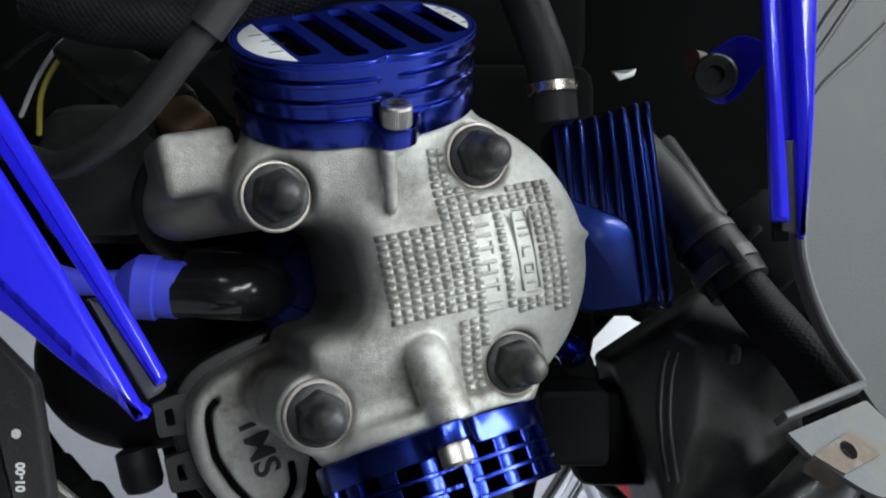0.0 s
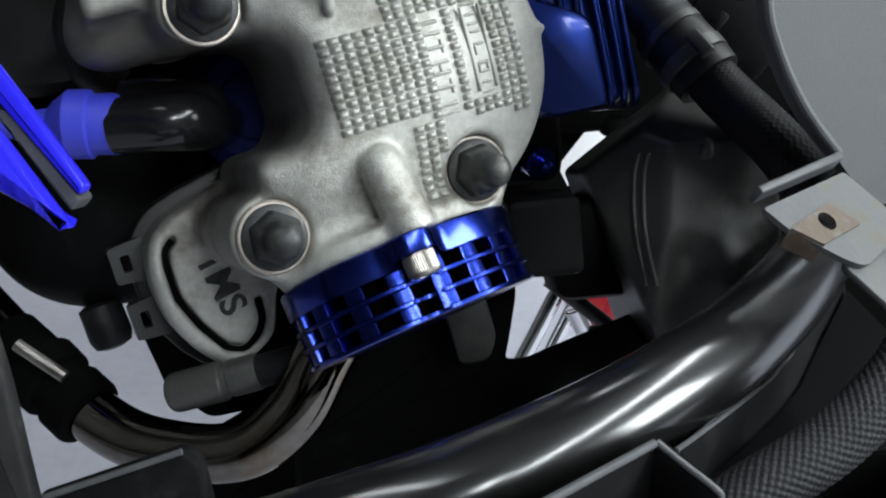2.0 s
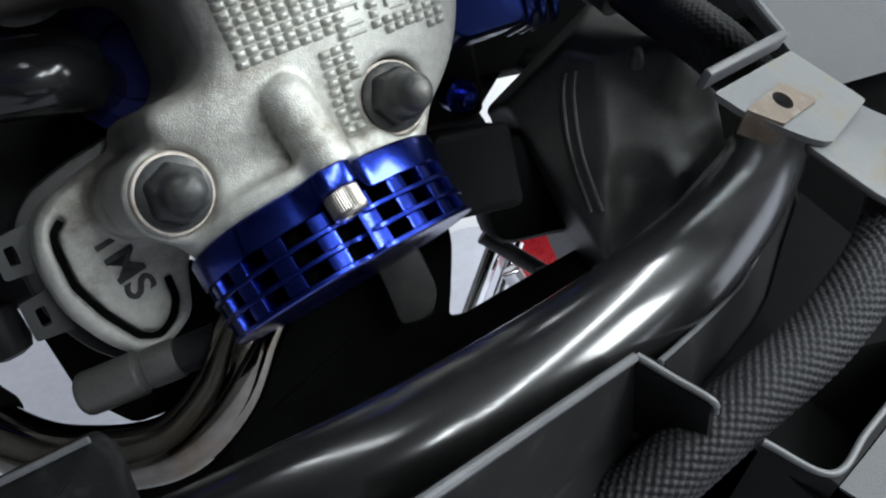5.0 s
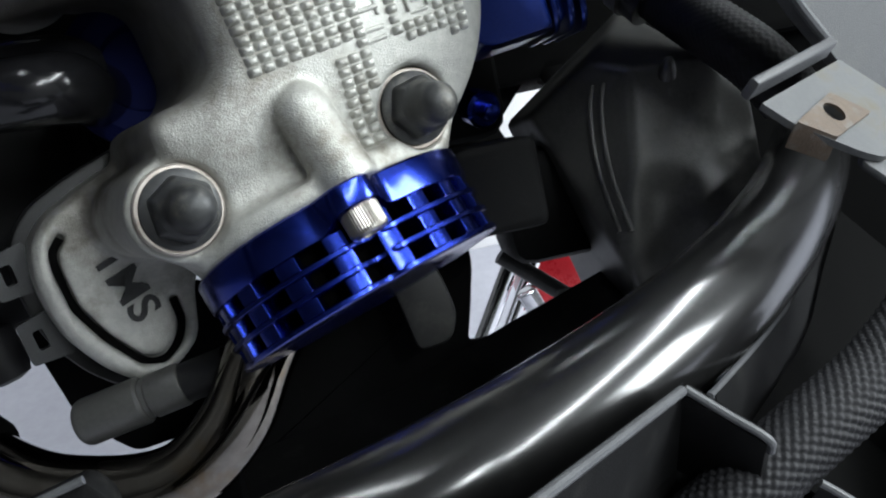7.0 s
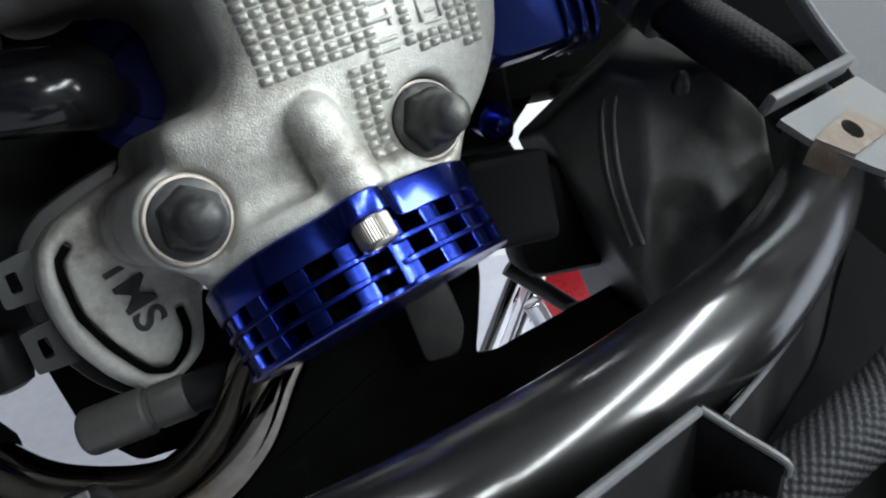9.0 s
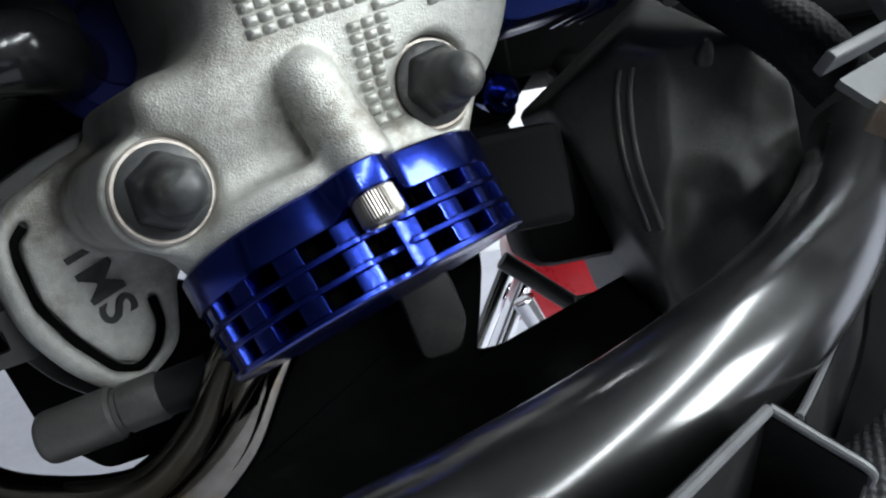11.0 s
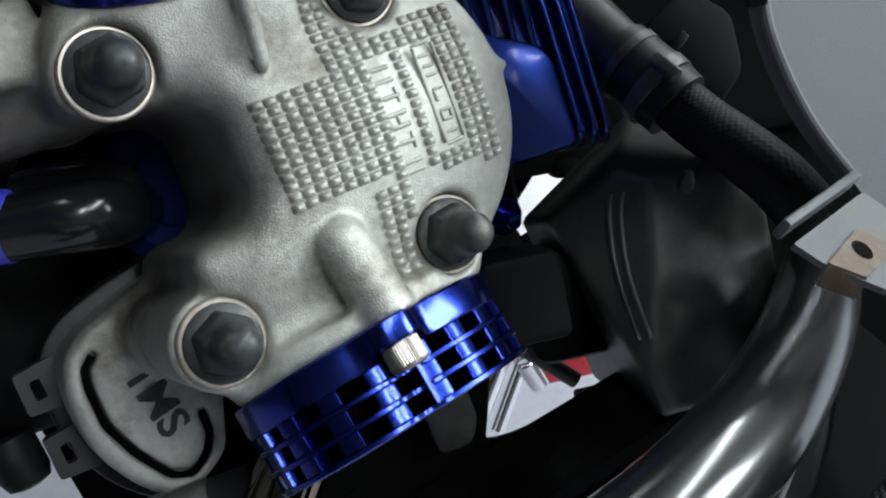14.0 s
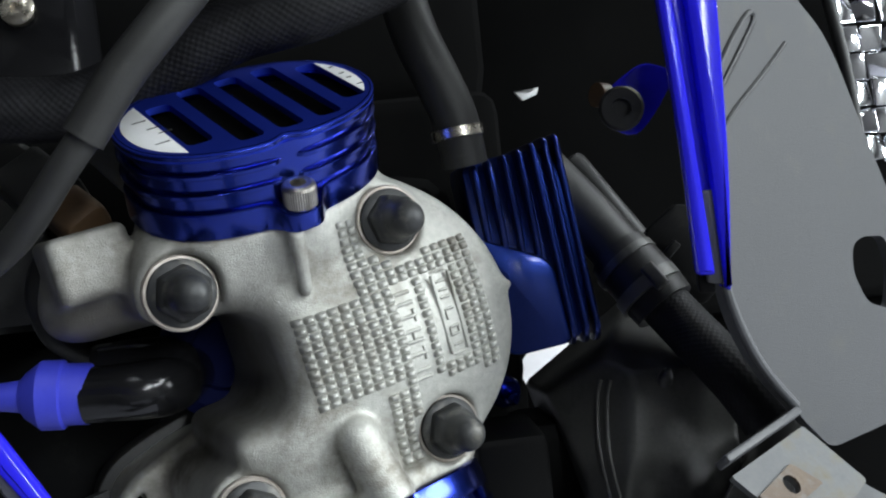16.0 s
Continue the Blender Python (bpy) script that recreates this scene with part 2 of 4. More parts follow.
def pipe(points, radius, n=24, steps=8, smooth=True, caps=True):
    """A round tube along points; radius a number, or one for every point."""
    path = spline(points, steps) if smooth else np.asarray(points, float)
    if np.ndim(radius):
        src = np.linspace(0, 1, len(points))
        radii = np.interp(np.linspace(0, 1, len(path)), src, radius)
    else:
        radii = np.full(len(path), float(radius))
    verts, faces = [], []
    ang = np.linspace(0, 2 * np.pi, n, endpoint=False)
    for c, (s, b), r in zip(path, frames_along(path), radii):
        verts.extend((c + r * (np.cos(a) * s + np.sin(a) * b)) for a in ang)
    for i in range(len(path) - 1):
        for k in range(n):
            faces.append((i * n + k, i * n + (k + 1) % n, (i + 1) * n + (k + 1) % n, (i + 1) * n + k))
    if caps:
        faces.append(tuple(range(n - 1, -1, -1)))
        faces.append(tuple(range((len(path) - 1) * n, len(path) * n)))
    return verts, faces


def braid(points, radius, around=18, cell=2.4, depth=0.75, fine=6):
    """A woven sleeve: strands that pass over and under one another."""
    path = spline(points, 24)
    fr = frames_along(path)
    run = np.concatenate([[0], np.cumsum(np.linalg.norm(np.diff(path, axis=0), axis=1))])
    n_along, n_round = int(run[-1] / cell * fine), around * fine
    s = np.linspace(0, run[-1], n_along)
    at = lambda arr: np.stack([np.interp(s, run, np.asarray(arr)[:, j]) for j in range(3)], 1)
    c, sd, ub = at(path), at([f[0] for f in fr]), at([f[1] for f in fr])
    k = np.arange(n_round) / n_round
    a = k[None, :] * around + s[:, None] / cell
    b = k[None, :] * around - s[:, None] / cell
    over = (np.floor(a) + np.floor(b)) % 2 < 1
    fa, fb = a % 1.0, b % 1.0
    h = np.where(over, np.sin(np.pi * fa) ** 0.7 * (0.55 + 0.45 * np.sin(np.pi * fb)), np.sin(np.pi * fb) ** 0.7 * (0.55 + 0.45 * np.sin(np.pi * fa)))
    r = radius + depth * h
    ang = 2 * np.pi * k
    verts = c[:, None, :] + r[..., None] * (np.cos(ang)[None, :, None] * sd[:, None, :] + np.sin(ang)[None, :, None] * ub[:, None, :])
    i, j = np.meshgrid(np.arange(n_along - 1), np.arange(n_round), indexing="ij")
    j2 = (j + 1) % n_round
    faces = np.stack([i * n_round + j, i * n_round + j2, (i + 1) * n_round + j2, (i + 1) * n_round + j], -1).reshape(-1, 4)
    return verts.reshape(-1, 3), faces


def lathe(profile, base, axis, n=32):
    """A turned shape: (radius, height) pairs from the base along the axis; ends of radius 0 close it."""
    axis = unit(axis)
    s = unit(np.cross(axis, (0.3, 1, 0.2)))
    b = np.cross(axis, s)
    verts, faces = [], []
    for r, h in profile:
        for k in range(n):
            a = 2 * np.pi * k / n
            verts.append(np.asarray(base, float) + axis * h + max(r, 1e-3) * (np.cos(a) * s + np.sin(a) * b))
    for i in range(len(profile) - 1):
        for k in range(n):
            faces.append((i * n + k, i * n + (k + 1) % n, (i + 1) * n + (k + 1) % n, (i + 1) * n + k))
    faces.append(tuple(range(n - 1, -1, -1)))
    faces.append(tuple(range((len(profile) - 1) * n, len(profile) * n)))
    return verts, faces


def ring_normals(outline):
    p = np.asarray(outline, float)
    d = np.roll(p, -1, 0) - np.roll(p, 1, 0)
    nrm = np.stack([d[:, 1], -d[:, 0]], 1)
    nrm /= np.linalg.norm(nrm, axis=1)[:, None] + 1e-9
    area = 0.5 * np.sum(p[:, 0] * np.roll(p[:, 1], -1) - np.roll(p[:, 0], -1) * p[:, 1])
    return p, (nrm if area > 0 else -nrm)


def swept(outline, profile, frame3, top=True, bottom=True):
    """A profile of (outward offset, height) pairs carried round a closed 2D outline. frame3: origin, x, y and z directions."""
    o, ex, ey, ez = (np.asarray(a, float) for a in frame3)
    p, nrm = ring_normals(outline)
    n = len(p)
    verts, faces = [], []
    for off, h in profile:
        q = p + nrm * off
        verts.extend(o + q[:, :1] * ex + q[:, 1:] * ey + h * ez)
    for i in range(len(profile) - 1):
        for k in range(n):
            faces.append((i * n + k, i * n + (k + 1) % n, (i + 1) * n + (k + 1) % n, (i + 1) * n + k))
    if bottom:
        faces.append(tuple(range(n - 1, -1, -1)))
    if top:
        faces.append(tuple(range((len(profile) - 1) * n, len(profile) * n)))
    return verts, faces


def slab(outline, frame3, thick, bevel=0.6):
    """A flat piece with rounded edges."""
    b = bevel
    prof = [(-b, 0), (-0.3 * b, 0.3 * b), (0, b), (0, thick - b), (-0.3 * b, thick - 0.3 * b), (-b, thick)]
    return swept(outline, prof, frame3)


def arc_corners(points, radius, n=5):
    """A polygon with its corners rounded."""
    p = np.asarray(points, float)
    rad = radius if np.ndim(radius) else [radius] * len(p)
    out = []
    for i in range(len(p)):
        a, c, b = p[i - 1], p[i], p[(i + 1) % len(p)]
        da, db = unit(a - c), unit(b - c)
        r = min(rad[i], 0.45 * np.linalg.norm(a - c), 0.45 * np.linalg.norm(b - c))
        for k in range(n + 1):
            s = k / n
            out.append((1 - s) ** 2 * (c + da * r) + 2 * s * (1 - s) * c + s * s * (c + db * r))
    return np.array(out)


def oval(a, b, n=96, power=2.3):
    t = np.linspace(0, 2 * np.pi, n, endpoint=False)
    c, s = np.cos(t), np.sin(t)
    return np.stack([a * np.sign(c) * abs(c) ** (2 / power), b * np.sign(s) * abs(s) ** (2 / power)], 1)


def box(lo, hi, frame3=None, bevel=0.8):
    lo, hi = np.asarray(lo, float), np.asarray(hi, float)
    o, ex, ey, ez = frame3 or ((0, 0, 0), (1, 0, 0), (0, 1, 0), (0, 0, 1))
    mid = (lo + hi) / 2
    half = (hi - lo) / 2
    o2 = np.asarray(o, float) + mid[0] * np.asarray(ex) + mid[1] * np.asarray(ey) + lo[2] * np.asarray(ez)
    pts = arc_corners([(-half[0], -half[1]), (half[0], -half[1]), (half[0], half[1]), (-half[0], half[1])], bevel * 1.5, 3)
    return slab(pts, (o2, ex, ey, ez), hi[2] - lo[2], bevel)


def holed_plate(outer, holes, frame3, thick):
    """A flat plate with holes right through it."""
    o, ex, ey, ez = (np.asarray(a, float) for a in frame3)
    bm = bmesh.new()
    loops = [np.asarray(outer, float), *[np.asarray(h, float) for h in holes]]
    edges = []
    for lp in loops:
        vs = [bm.verts.new((*q, 0)) for q in lp]
        edges += [bm.edges.new((vs[i], vs[(i + 1) % len(vs)])) for i in range(len(vs))]
    bmesh.ops.triangle_fill(bm, edges=edges, use_beauty=True, normal=(0, 0, 1))
    bm.verts.index_update()
    verts = np.array([v.co[:] for v in bm.verts])
    tris = []
    for f in bm.faces:
        ids = [v.index for v in f.verts]
        tris.append(ids if f.normal.z > 0 else ids[::-1])
    bm.free()
    n = len(verts)
    flat_ = o + verts[:, :1] * ex + verts[:, 1:2] * ey
    faces = [list(f) for f in tris] + [[i + n for i in f[::-1]] for f in tris]
    start = 0
    for k, lp in enumerate(loops):
        m = len(lp)
        area = 0.5 * np.sum(lp[:, 0] * np.roll(lp[:, 1], -1) - np.roll(lp[:, 0], -1) * lp[:, 1])
        out = (area > 0) == (k == 0)
        for i in range(m):
            a, b = start + i, start + (i + 1) % m
            faces.append([b, a, a + n, b + n] if out else [a, b, b + n, a + n])
        start += m
    return np.vstack([flat_, flat_ - thick * ez]), faces


def ribbon(points, across, down):
    """A wall of a given thickness (across) and depth (down) along a line of points."""
    p, a, d = np.asarray(points, float), np.asarray(across, float), np.asarray(down, float)
    verts, faces = [], []
    for q in p:
        verts += [q, q + a, q + a + d, q + d]
    for i in range(len(p) - 1):
        for k in range(4):
            faces.append((i * 4 + k, i * 4 + (k + 1) % 4, (i + 1) * 4 + (k + 1) % 4, (i + 1) * 4 + k))
    e = (len(p) - 1) * 4
    return verts, faces + [(3, 2, 1, 0), (e, e + 1, e + 2, e + 3)]


def beam(a, b, wide, high, up=(0, 0, 1), bevel=0.8):
    """A rounded bar from a to b."""
    a, b = np.asarray(a, float), np.asarray(b, float)
    ez = unit(b - a)
    ex = unit(np.cross(up, ez))
    ey = np.cross(ez, ex)
    pts = arc_corners([(-wide / 2, -high / 2), (wide / 2, -high / 2), (wide / 2, high / 2), (-wide / 2, high / 2)], bevel * 1.5, 3)
    return slab(pts, (a, ex, ey, ez), float(np.linalg.norm(b - a)), bevel)


# signed distances, for castings
def sd_ball(p, c, r):
    return np.linalg.norm(p - np.asarray(c), axis=-1) - r


def sd_box(p, c, half, rnd):
    q = abs(p - np.asarray(c)) - (np.asarray(half) - rnd)
    return np.linalg.norm(np.maximum(q, 0), axis=-1) + np.minimum(q.max(-1), 0) - rnd


def sd_capsule(p, a, b, ra, rb=None):
    a, b = np.asarray(a, float), np.asarray(b, float)
    h = np.clip(((p - a) @ (b - a)) / ((b - a) @ (b - a)), 0, 1)
    return np.linalg.norm(p - a - h[..., None] * (b - a), axis=-1) - (ra + ((ra if rb is None else rb) - ra) * h)


def sd_disc(p, base, axis, r, height, rnd):
    """A cylinder from base along axis, with rounded rims."""
    axis = unit(axis)
    q = p - np.asarray(base, float)
    h = q @ axis
    d = np.linalg.norm(q - h[..., None] * axis, axis=-1)
    a, b = d - (r - rnd), abs(h - height / 2) - (height / 2 - rnd)
    return np.hypot(np.maximum(a, 0), np.maximum(b, 0)) + np.minimum(np.maximum(a, b), 0) - rnd


def sd_oval(p, base, ex, ey, ez, ra, rb, height, rnd):
    q = p - np.asarray(base, float)
    x, y, z = q @ np.asarray(ex), q @ np.asarray(ey), q @ np.asarray(ez)
    k = np.sqrt((x / ra) ** 2 + (y / rb) ** 2) + 1e-6
    d = (k - 1) * np.hypot(x, y) / k
    a, b = d + rnd, abs(z - height / 2) - (height / 2 - rnd)
    return np.hypot(np.maximum(a, 0), np.maximum(b, 0)) + np.minimum(np.maximum(a, b), 0) - rnd


def sd_polygon(x, y, points):
    pts = np.asarray(points, float)
    best, sign = np.full(x.shape, 1e9), np.ones(x.shape)
    for i in range(len(pts)):
        a, b = pts[i], pts[i - 1]
        ex, ey = b - a
        wx, wy = x - a[0], y - a[1]
        t = np.clip((wx * ex + wy * ey) / (ex * ex + ey * ey), 0, 1)
        best = np.minimum(best, (wx - ex * t) ** 2 + (wy - ey * t) ** 2)
        c1, c2, c3 = y >= a[1], y < b[1], ex * wy > ey * wx
        flip = (c1 & c2 & c3) | (~c1 & ~c2 & ~c3)
        sign = np.where(flip, -sign, sign)
    return sign * np.sqrt(best)


def blend(a, b, k):
    h = np.clip(0.5 + 0.5 * (b - a) / k, 0, 1)
    return b + (a - b) * h - k * h * (1 - h)


def carve(a, b, k):
    return -blend(-a, b, k)


def cast_mesh(field, lo, hi, step):
    """The surface of a signed distance field, as quads (surface nets)."""
    axes = [np.arange(l, h + step, step) for l, h in zip(lo, hi)]
    shape = tuple(len(a) for a in axes)
    val = np.empty(shape, np.float32)
    gy, gz = np.meshgrid(axes[1], axes[2], indexing="ij")
    for i in range(0, shape[0], 8):
        xs = axes[0][i:i + 8]
        p = np.stack([np.broadcast_to(xs[:, None, None], (len(xs), *gy.shape)), np.broadcast_to(gy, (len(xs), *gy.shape)),
                      np.broadcast_to(gz, (len(xs), *gz.shape))], -1)
        val[i:i + 8] = field(p)
    n = tuple(s - 1 for s in shape)
    total, count = np.zeros((*n, 3), np.float32), np.zeros(n, np.float32)
    corner = lambda dx, dy, dz: val[dx:dx + n[0], dy:dy + n[1], dz:dz + n[2]]
    for axis in range(3):
        others = [k for k in range(3) if k != axis]
        for s in (0, 1):
            for t in (0, 1):
                d0 = [0, 0, 0]
                d0[others[0]], d0[others[1]] = s, t
                d1 = list(d0)
                d1[axis] = 1
                a, b = corner(*d0), corner(*d1)
                cross = (a < 0) != (b < 0)
                f = np.where(cross, a / np.where(cross, a - b, 1), 0)
                for k in range(3):
                    total[..., k] += np.where(cross, f if k == axis else d0[k], 0)
                count += cross
    active = count > 0
    index = np.full(n, -1, np.int64)
    index[active] = np.arange(active.sum())
    where = np.argwhere(active)
    verts = (where + total[active] / count[active][:, None]) * step + np.asarray(lo, float)
    faces = []
    for axis in range(3):
        o1, o2 = [(1, 2), (2, 0), (0, 1)][axis]
        sl = [slice(1, -1)] * 3
        sl[axis] = slice(0, -1)
        a = val[tuple(sl)]
        sl2 = list(sl)
        sl2[axis] = slice(1, None)
        b = val[tuple(sl2)]
        e = np.argwhere((a < 0) != (b < 0))
        if not len(e):
            continue
        inside = (a < 0)[tuple(e.T)]
        base = e.copy()
        base[:, o1] += 1
        base[:, o2] += 1
        quad = []
        for d1_, d2_ in ((-1, -1), (0, -1), (0, 0), (-1, 0)):
            c = base.copy()
            c[:, o1] += d1_
            c[:, o2] += d2_
            quad.append(index[tuple(c.T)])
        quad = np.stack(quad, 1)
        quad[~inside] = quad[~inside][:, ::-1]
        faces.append(quad[(quad >= 0).all(1)])
    return verts, np.concatenate(faces)


# ---------------------------------------------------------------- the workshop
def room():
    def sheet(name, pts, mat, label):
        me = bpy.data.meshes.new(name)
        bm = bmesh.new()
        bm.faces.new([bm.verts.new(p) for p in pts])
        ext = bmesh.ops.extrude_face_region(bm, geom=bm.faces[:])
        nrm = (Vector(pts[1]) - Vector(pts[0])).cross(Vector(pts[2]) - Vector(pts[1])).normalized()
        bmesh.ops.translate(bm, vec=-0.1 * nrm, verts=[v for v in ext["geom"] if isinstance(v, bmesh.types.BMVert)])
        bmesh.ops.recalc_face_normals(bm, faces=bm.faces)
        bm.to_mesh(me)
        bm.free()
        me.materials.append(mat)
        return tagged(new(name, me), label, name.split("_")[0], kind="structure")
    x0, x1, y0, y1, h = -3.0, 3.0, -2.6, 3.4, 2.7
    sheet("floor", [(x0, y0, 0), (x1, y0, 0), (x1, y1, 0), (x0, y1, 0)], FLOOR, "pale grey smooth workshop floor")
    sheet("ceiling", [(x0, y1, h), (x1, y1, h), (x1, y0, h), (x0, y0, h)], WALL, "plain grey workshop ceiling")
    sheet("wall_north", [(x0, y1, 0), (x1, y1, 0), (x1, y1, h), (x0, y1, h)], WALL, "plain grey workshop wall")
    sheet("wall_south", [(x1, y0, 0), (x0, y0, 0), (x0, y0, h), (x1, y0, h)], WALL, "plain grey workshop wall")
    # the east wall stands round a window
    for a, b, c, d in ((y0, y1, 0, 0.85), (y0, y1, 1.95, h), (y0, -1.0, 0.85, 1.95), (0.24, y1, 0.85, 1.95)):
        sheet("wall_east", [(x1, b, c), (x1, a, c), (x1, a, d), (x1, b, d)], WALL, "plain grey workshop wall round a window")
    sheet("wall_west", [(x0, y0, 0), (x0, y1, 0), (x0, y1, h), (x0, y0, h)], WALL, "plain grey workshop wall")


room()

# ---------------------------------------------------------------- cylinder head
STUDS = [(-38.3, 21.2), (19.3, 22.6), (-38.3, -36.6), (19.0, -36.4)]
# the two valve covers in engine millimetres: seat centre, then right, front and outward directions
TOP_FRAME = tuple(np.array(a) for a in ((-23.9, 38.8, -17.8), (0.871, 0.235, -0.432), (0.492, -0.443, 0.749), (0.015, 0.865, 0.502)))
BOT_FRAME = tuple(np.array(a) for a in ((-4.1, -52.7, -23.5), (0.833, 0.167, -0.527), (0.453, 0.342, 0.823), (0.317, -0.925, 0.209)))
TOP_SEAT, BOT_SEAT = [[HEAD @ a for a in fr] for fr in (TOP_FRAME, BOT_FRAME)]
LOBE = arc_corners([(-46, -25.5), (-57.5, -29), (-63, -33.5), (-65.4, -40.5), (-65.8, -49.5), (-64.6, -59), (-59.6, -69), (-53, -76.4), (-45, -76.6), (-36, -72), (-31, -57), (-14, -48), (-14, -20), (-37, -24)], 4, 4)
GROOVE = [(-56.5, -35.2), (-59.4, -37.7), (-60.3, -42), (-60.2, -52), (-56.6, -61.5), (-51.2, -70.4), (-46.2, -72.6), (-41.3, -70), (-38.5, -65.5), (-38.2, -59.7)]


def head_field(p):
    x, y, z = p[..., 0], p[..., 1], p[..., 2]
    d = sd_disc(p, (4, -6, -70), (0, 0, 1), 45, 70, 9)
    crown = 0.93 * (z + 3.5 + 0.0035 * (x - 2) ** 2 + 0.0078 * (y + 8) ** 2)
    d = carve(d, -crown, 3)
    d = blend(d, sd_box(p, (-23, 25, -38), (23, 12, 26), 7), 6)
    d = blend(d, sd_capsule(p, (-26, 25, -20), (-2, 25, -19), 13), 5)
    d = blend(d, sd_box(p, (-54, 33.5, -41), (9.8, 8.5, 20), 2.2), 2.0)
    d = blend(d, sd_capsule(p, (-55, 23, -46), (-40, 22, -40), 13), 4)
    d = blend(d, sd_box(p, (-5, -33, -40), (26, 14, 27), 9), 8)
    d = blend(d, sd_capsule(p, (-20, -14, -20), (-21, -36, -27), 13, 13.5), 7)
    for a, b in STUDS:
        d = blend(d, sd_disc(p, (a, b, -80), (0, 0, 1), 10.6, 67.0, 1.6), 4)
    d = blend(d, sd_oval(p, TOP_SEAT[0] - 14 * TOP_SEAT[3], *TOP_SEAT[1:], 33, 24, 14, 2), 5)
    d = blend(d, sd_oval(p, BOT_SEAT[0] - 5 * BOT_SEAT[3], *BOT_SEAT[1:], 32.5, 24.5, 5, 1.5), 9)
    for a, b in STUDS:
        d = carve(d, sd_disc(p, (a, b, -13), (0, 0, 1), 9.5, 60, 1.0), 1.6)
    # spark plug pocket
    d = carve(d, sd_box(p, (-66, -2.5, -20), (46, 14.5, 75), 9), 9)
    d = blend(d, sd_capsule(p, (-8.0, -27.5, -6.0), (-5.6, -46, -0.6), 6.0, 6.4), 1.8)
    d = blend(d, sd_capsule(p, (-10, 13, -5), (-9.7, 31, 0), 1.6, 2.4), 2)
    d = blend(d, sd_capsule(p, (40, -4, -16), (49.5, -5, -12), 5.5, 0.6), 3)
    # flat seats under both covers
    for seat, near in ((TOP_SEAT, (y > 18) & (x > -40)), (BOT_SEAT, (y < -30) & (x > -30))):
        over = (p - seat[0]) @ seat[3] - 0.2
        d = np.where(near, np.maximum(d, over), d)
    # timing side lobe with its groove
    flat_ = sd_polygon(x, y, LOBE)
    lobe = np.maximum(flat_ + 3, abs(z + 76) - 13)
    lobe = np.hypot(np.maximum(flat_ + 3, 0), np.maximum(abs(z + 76) - 13, 0)) + np.minimum(lobe, 0) - 3
    d = blend(d, lobe, 4)
    cut = np.full(x.shape, 1e9)
    for (ax, ay), (bx, by) in zip(GROOVE[:-1], GROOVE[1:]):
        k = np.clip(((x - ax) * (bx - ax) + (y - ay) * (by - ay)) / ((bx - ax) ** 2 + (by - ay) ** 2), 0, 1)
        cut = np.minimum(cut, np.hypot(x - ax - k * (bx - ax), y - ay - k * (by - ay)))
    groove = np.maximum(cut - 1.05, abs(z + 60) - 3.6)
    return carve(d, groove, 1.2)


def head_top(u, v):
    """Height of the casting's outer face."""
    w = np.full(np.shape(u), 8.0)
    for _ in range(60):
        dist = head_field(np.stack([u, v, w], -1))
        w = np.where(dist > 0.02, w - np.clip(dist, 0.0, 2.0) * 0.8, w)
    return w


def from_head(geo):
    v, f = geo
    return np.asarray(v, float) @ HEAD, f


cylinder_head = thing("engine", "rough cast grey aluminium engine cylinder head with waffle relief", "engine", hp(-5, -8, -60))
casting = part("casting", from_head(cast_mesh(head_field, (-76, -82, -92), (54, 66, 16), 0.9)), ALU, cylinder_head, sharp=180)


def waffle():
    rng = np.random.default_rng(4)
    pu, pv = 3.1, 2.22
    keep = []
    for i in range(20):
        for j in range(33):
            u, v = -14.5 + pu * i, -39.0 + pv * j
            main = -18.5 - 0.16 * max(u - 4, 0) < v < (6.5 if u < 2 else 13) and math.hypot(u - 4, v + 6) < 42 and u < 41
            upper = 6 <= v < 27 and 2.0 < u < 11.2
            lower = -40 < v <= -21 and 2.0 < u < 11
            if not (main or upper or lower):
                continue
            if any(math.hypot(u - a, v - b) < 11.2 for a, b in STUDS) or v < -20 - 0.25 * (u - 4) and u > 11.5:
                continue
            if (10.4 < u < 17.4 and -22 < v < 7.5) or (22.4 < u < 30.4 and -18.5 < v < 7.5):
                continue
            keep.append((u, v))
    keep = np.array(keep)
    w = head_top(keep[:, 0], keep[:, 1])
    wu = head_top(keep[:, 0] + 0.6, keep[:, 1]) - w
    wv = head_top(keep[:, 0], keep[:, 1] + 0.6) - w
    verts, faces = [], []
    for (u, v), z, gu, gv in zip(keep, w, wu / 0.6, wv / 0.6):
        au, av = 1.44 * rng.uniform(0.95, 1.04), 1.03 * rng.uniform(0.95, 1.04)
        h = 1.35 * rng.uniform(0.85, 1.1)
        gu, gv = max(-1.5, min(1.5, gu)), max(-1.5, min(1.5, gv))
        du, dv = rng.uniform(-0.1, 0.1, 2)
        base = len(verts)
        for r, zz in ((1.06, -0.4), (0.94, 0.28 * h), (0.72, 0.68 * h), (0.48, 0.92 * h), (0.22, h)):
            for k in range(12):
                t = np.pi / 6 * k + np.pi / 12
                c, s_ = np.cos(t), np.sin(t)
                x, y = au * r * np.sign(c) * abs(c) ** 0.42, av * r * np.sign(s_) * abs(s_) ** 0.42
                verts.append((u + du + x, v + dv + y, z + zz + gu * x + gv * y))
        faces += [tuple(base + q for q in (i * 12 + k, i * 12 + (k + 1) % 12, (i + 1) * 12 + (k + 1) % 12, (i + 1) * 12 + k)) for i in range(4) for k in range(12)]
        faces.append(tuple(range(base + 48, base + 60)))
    return verts, faces


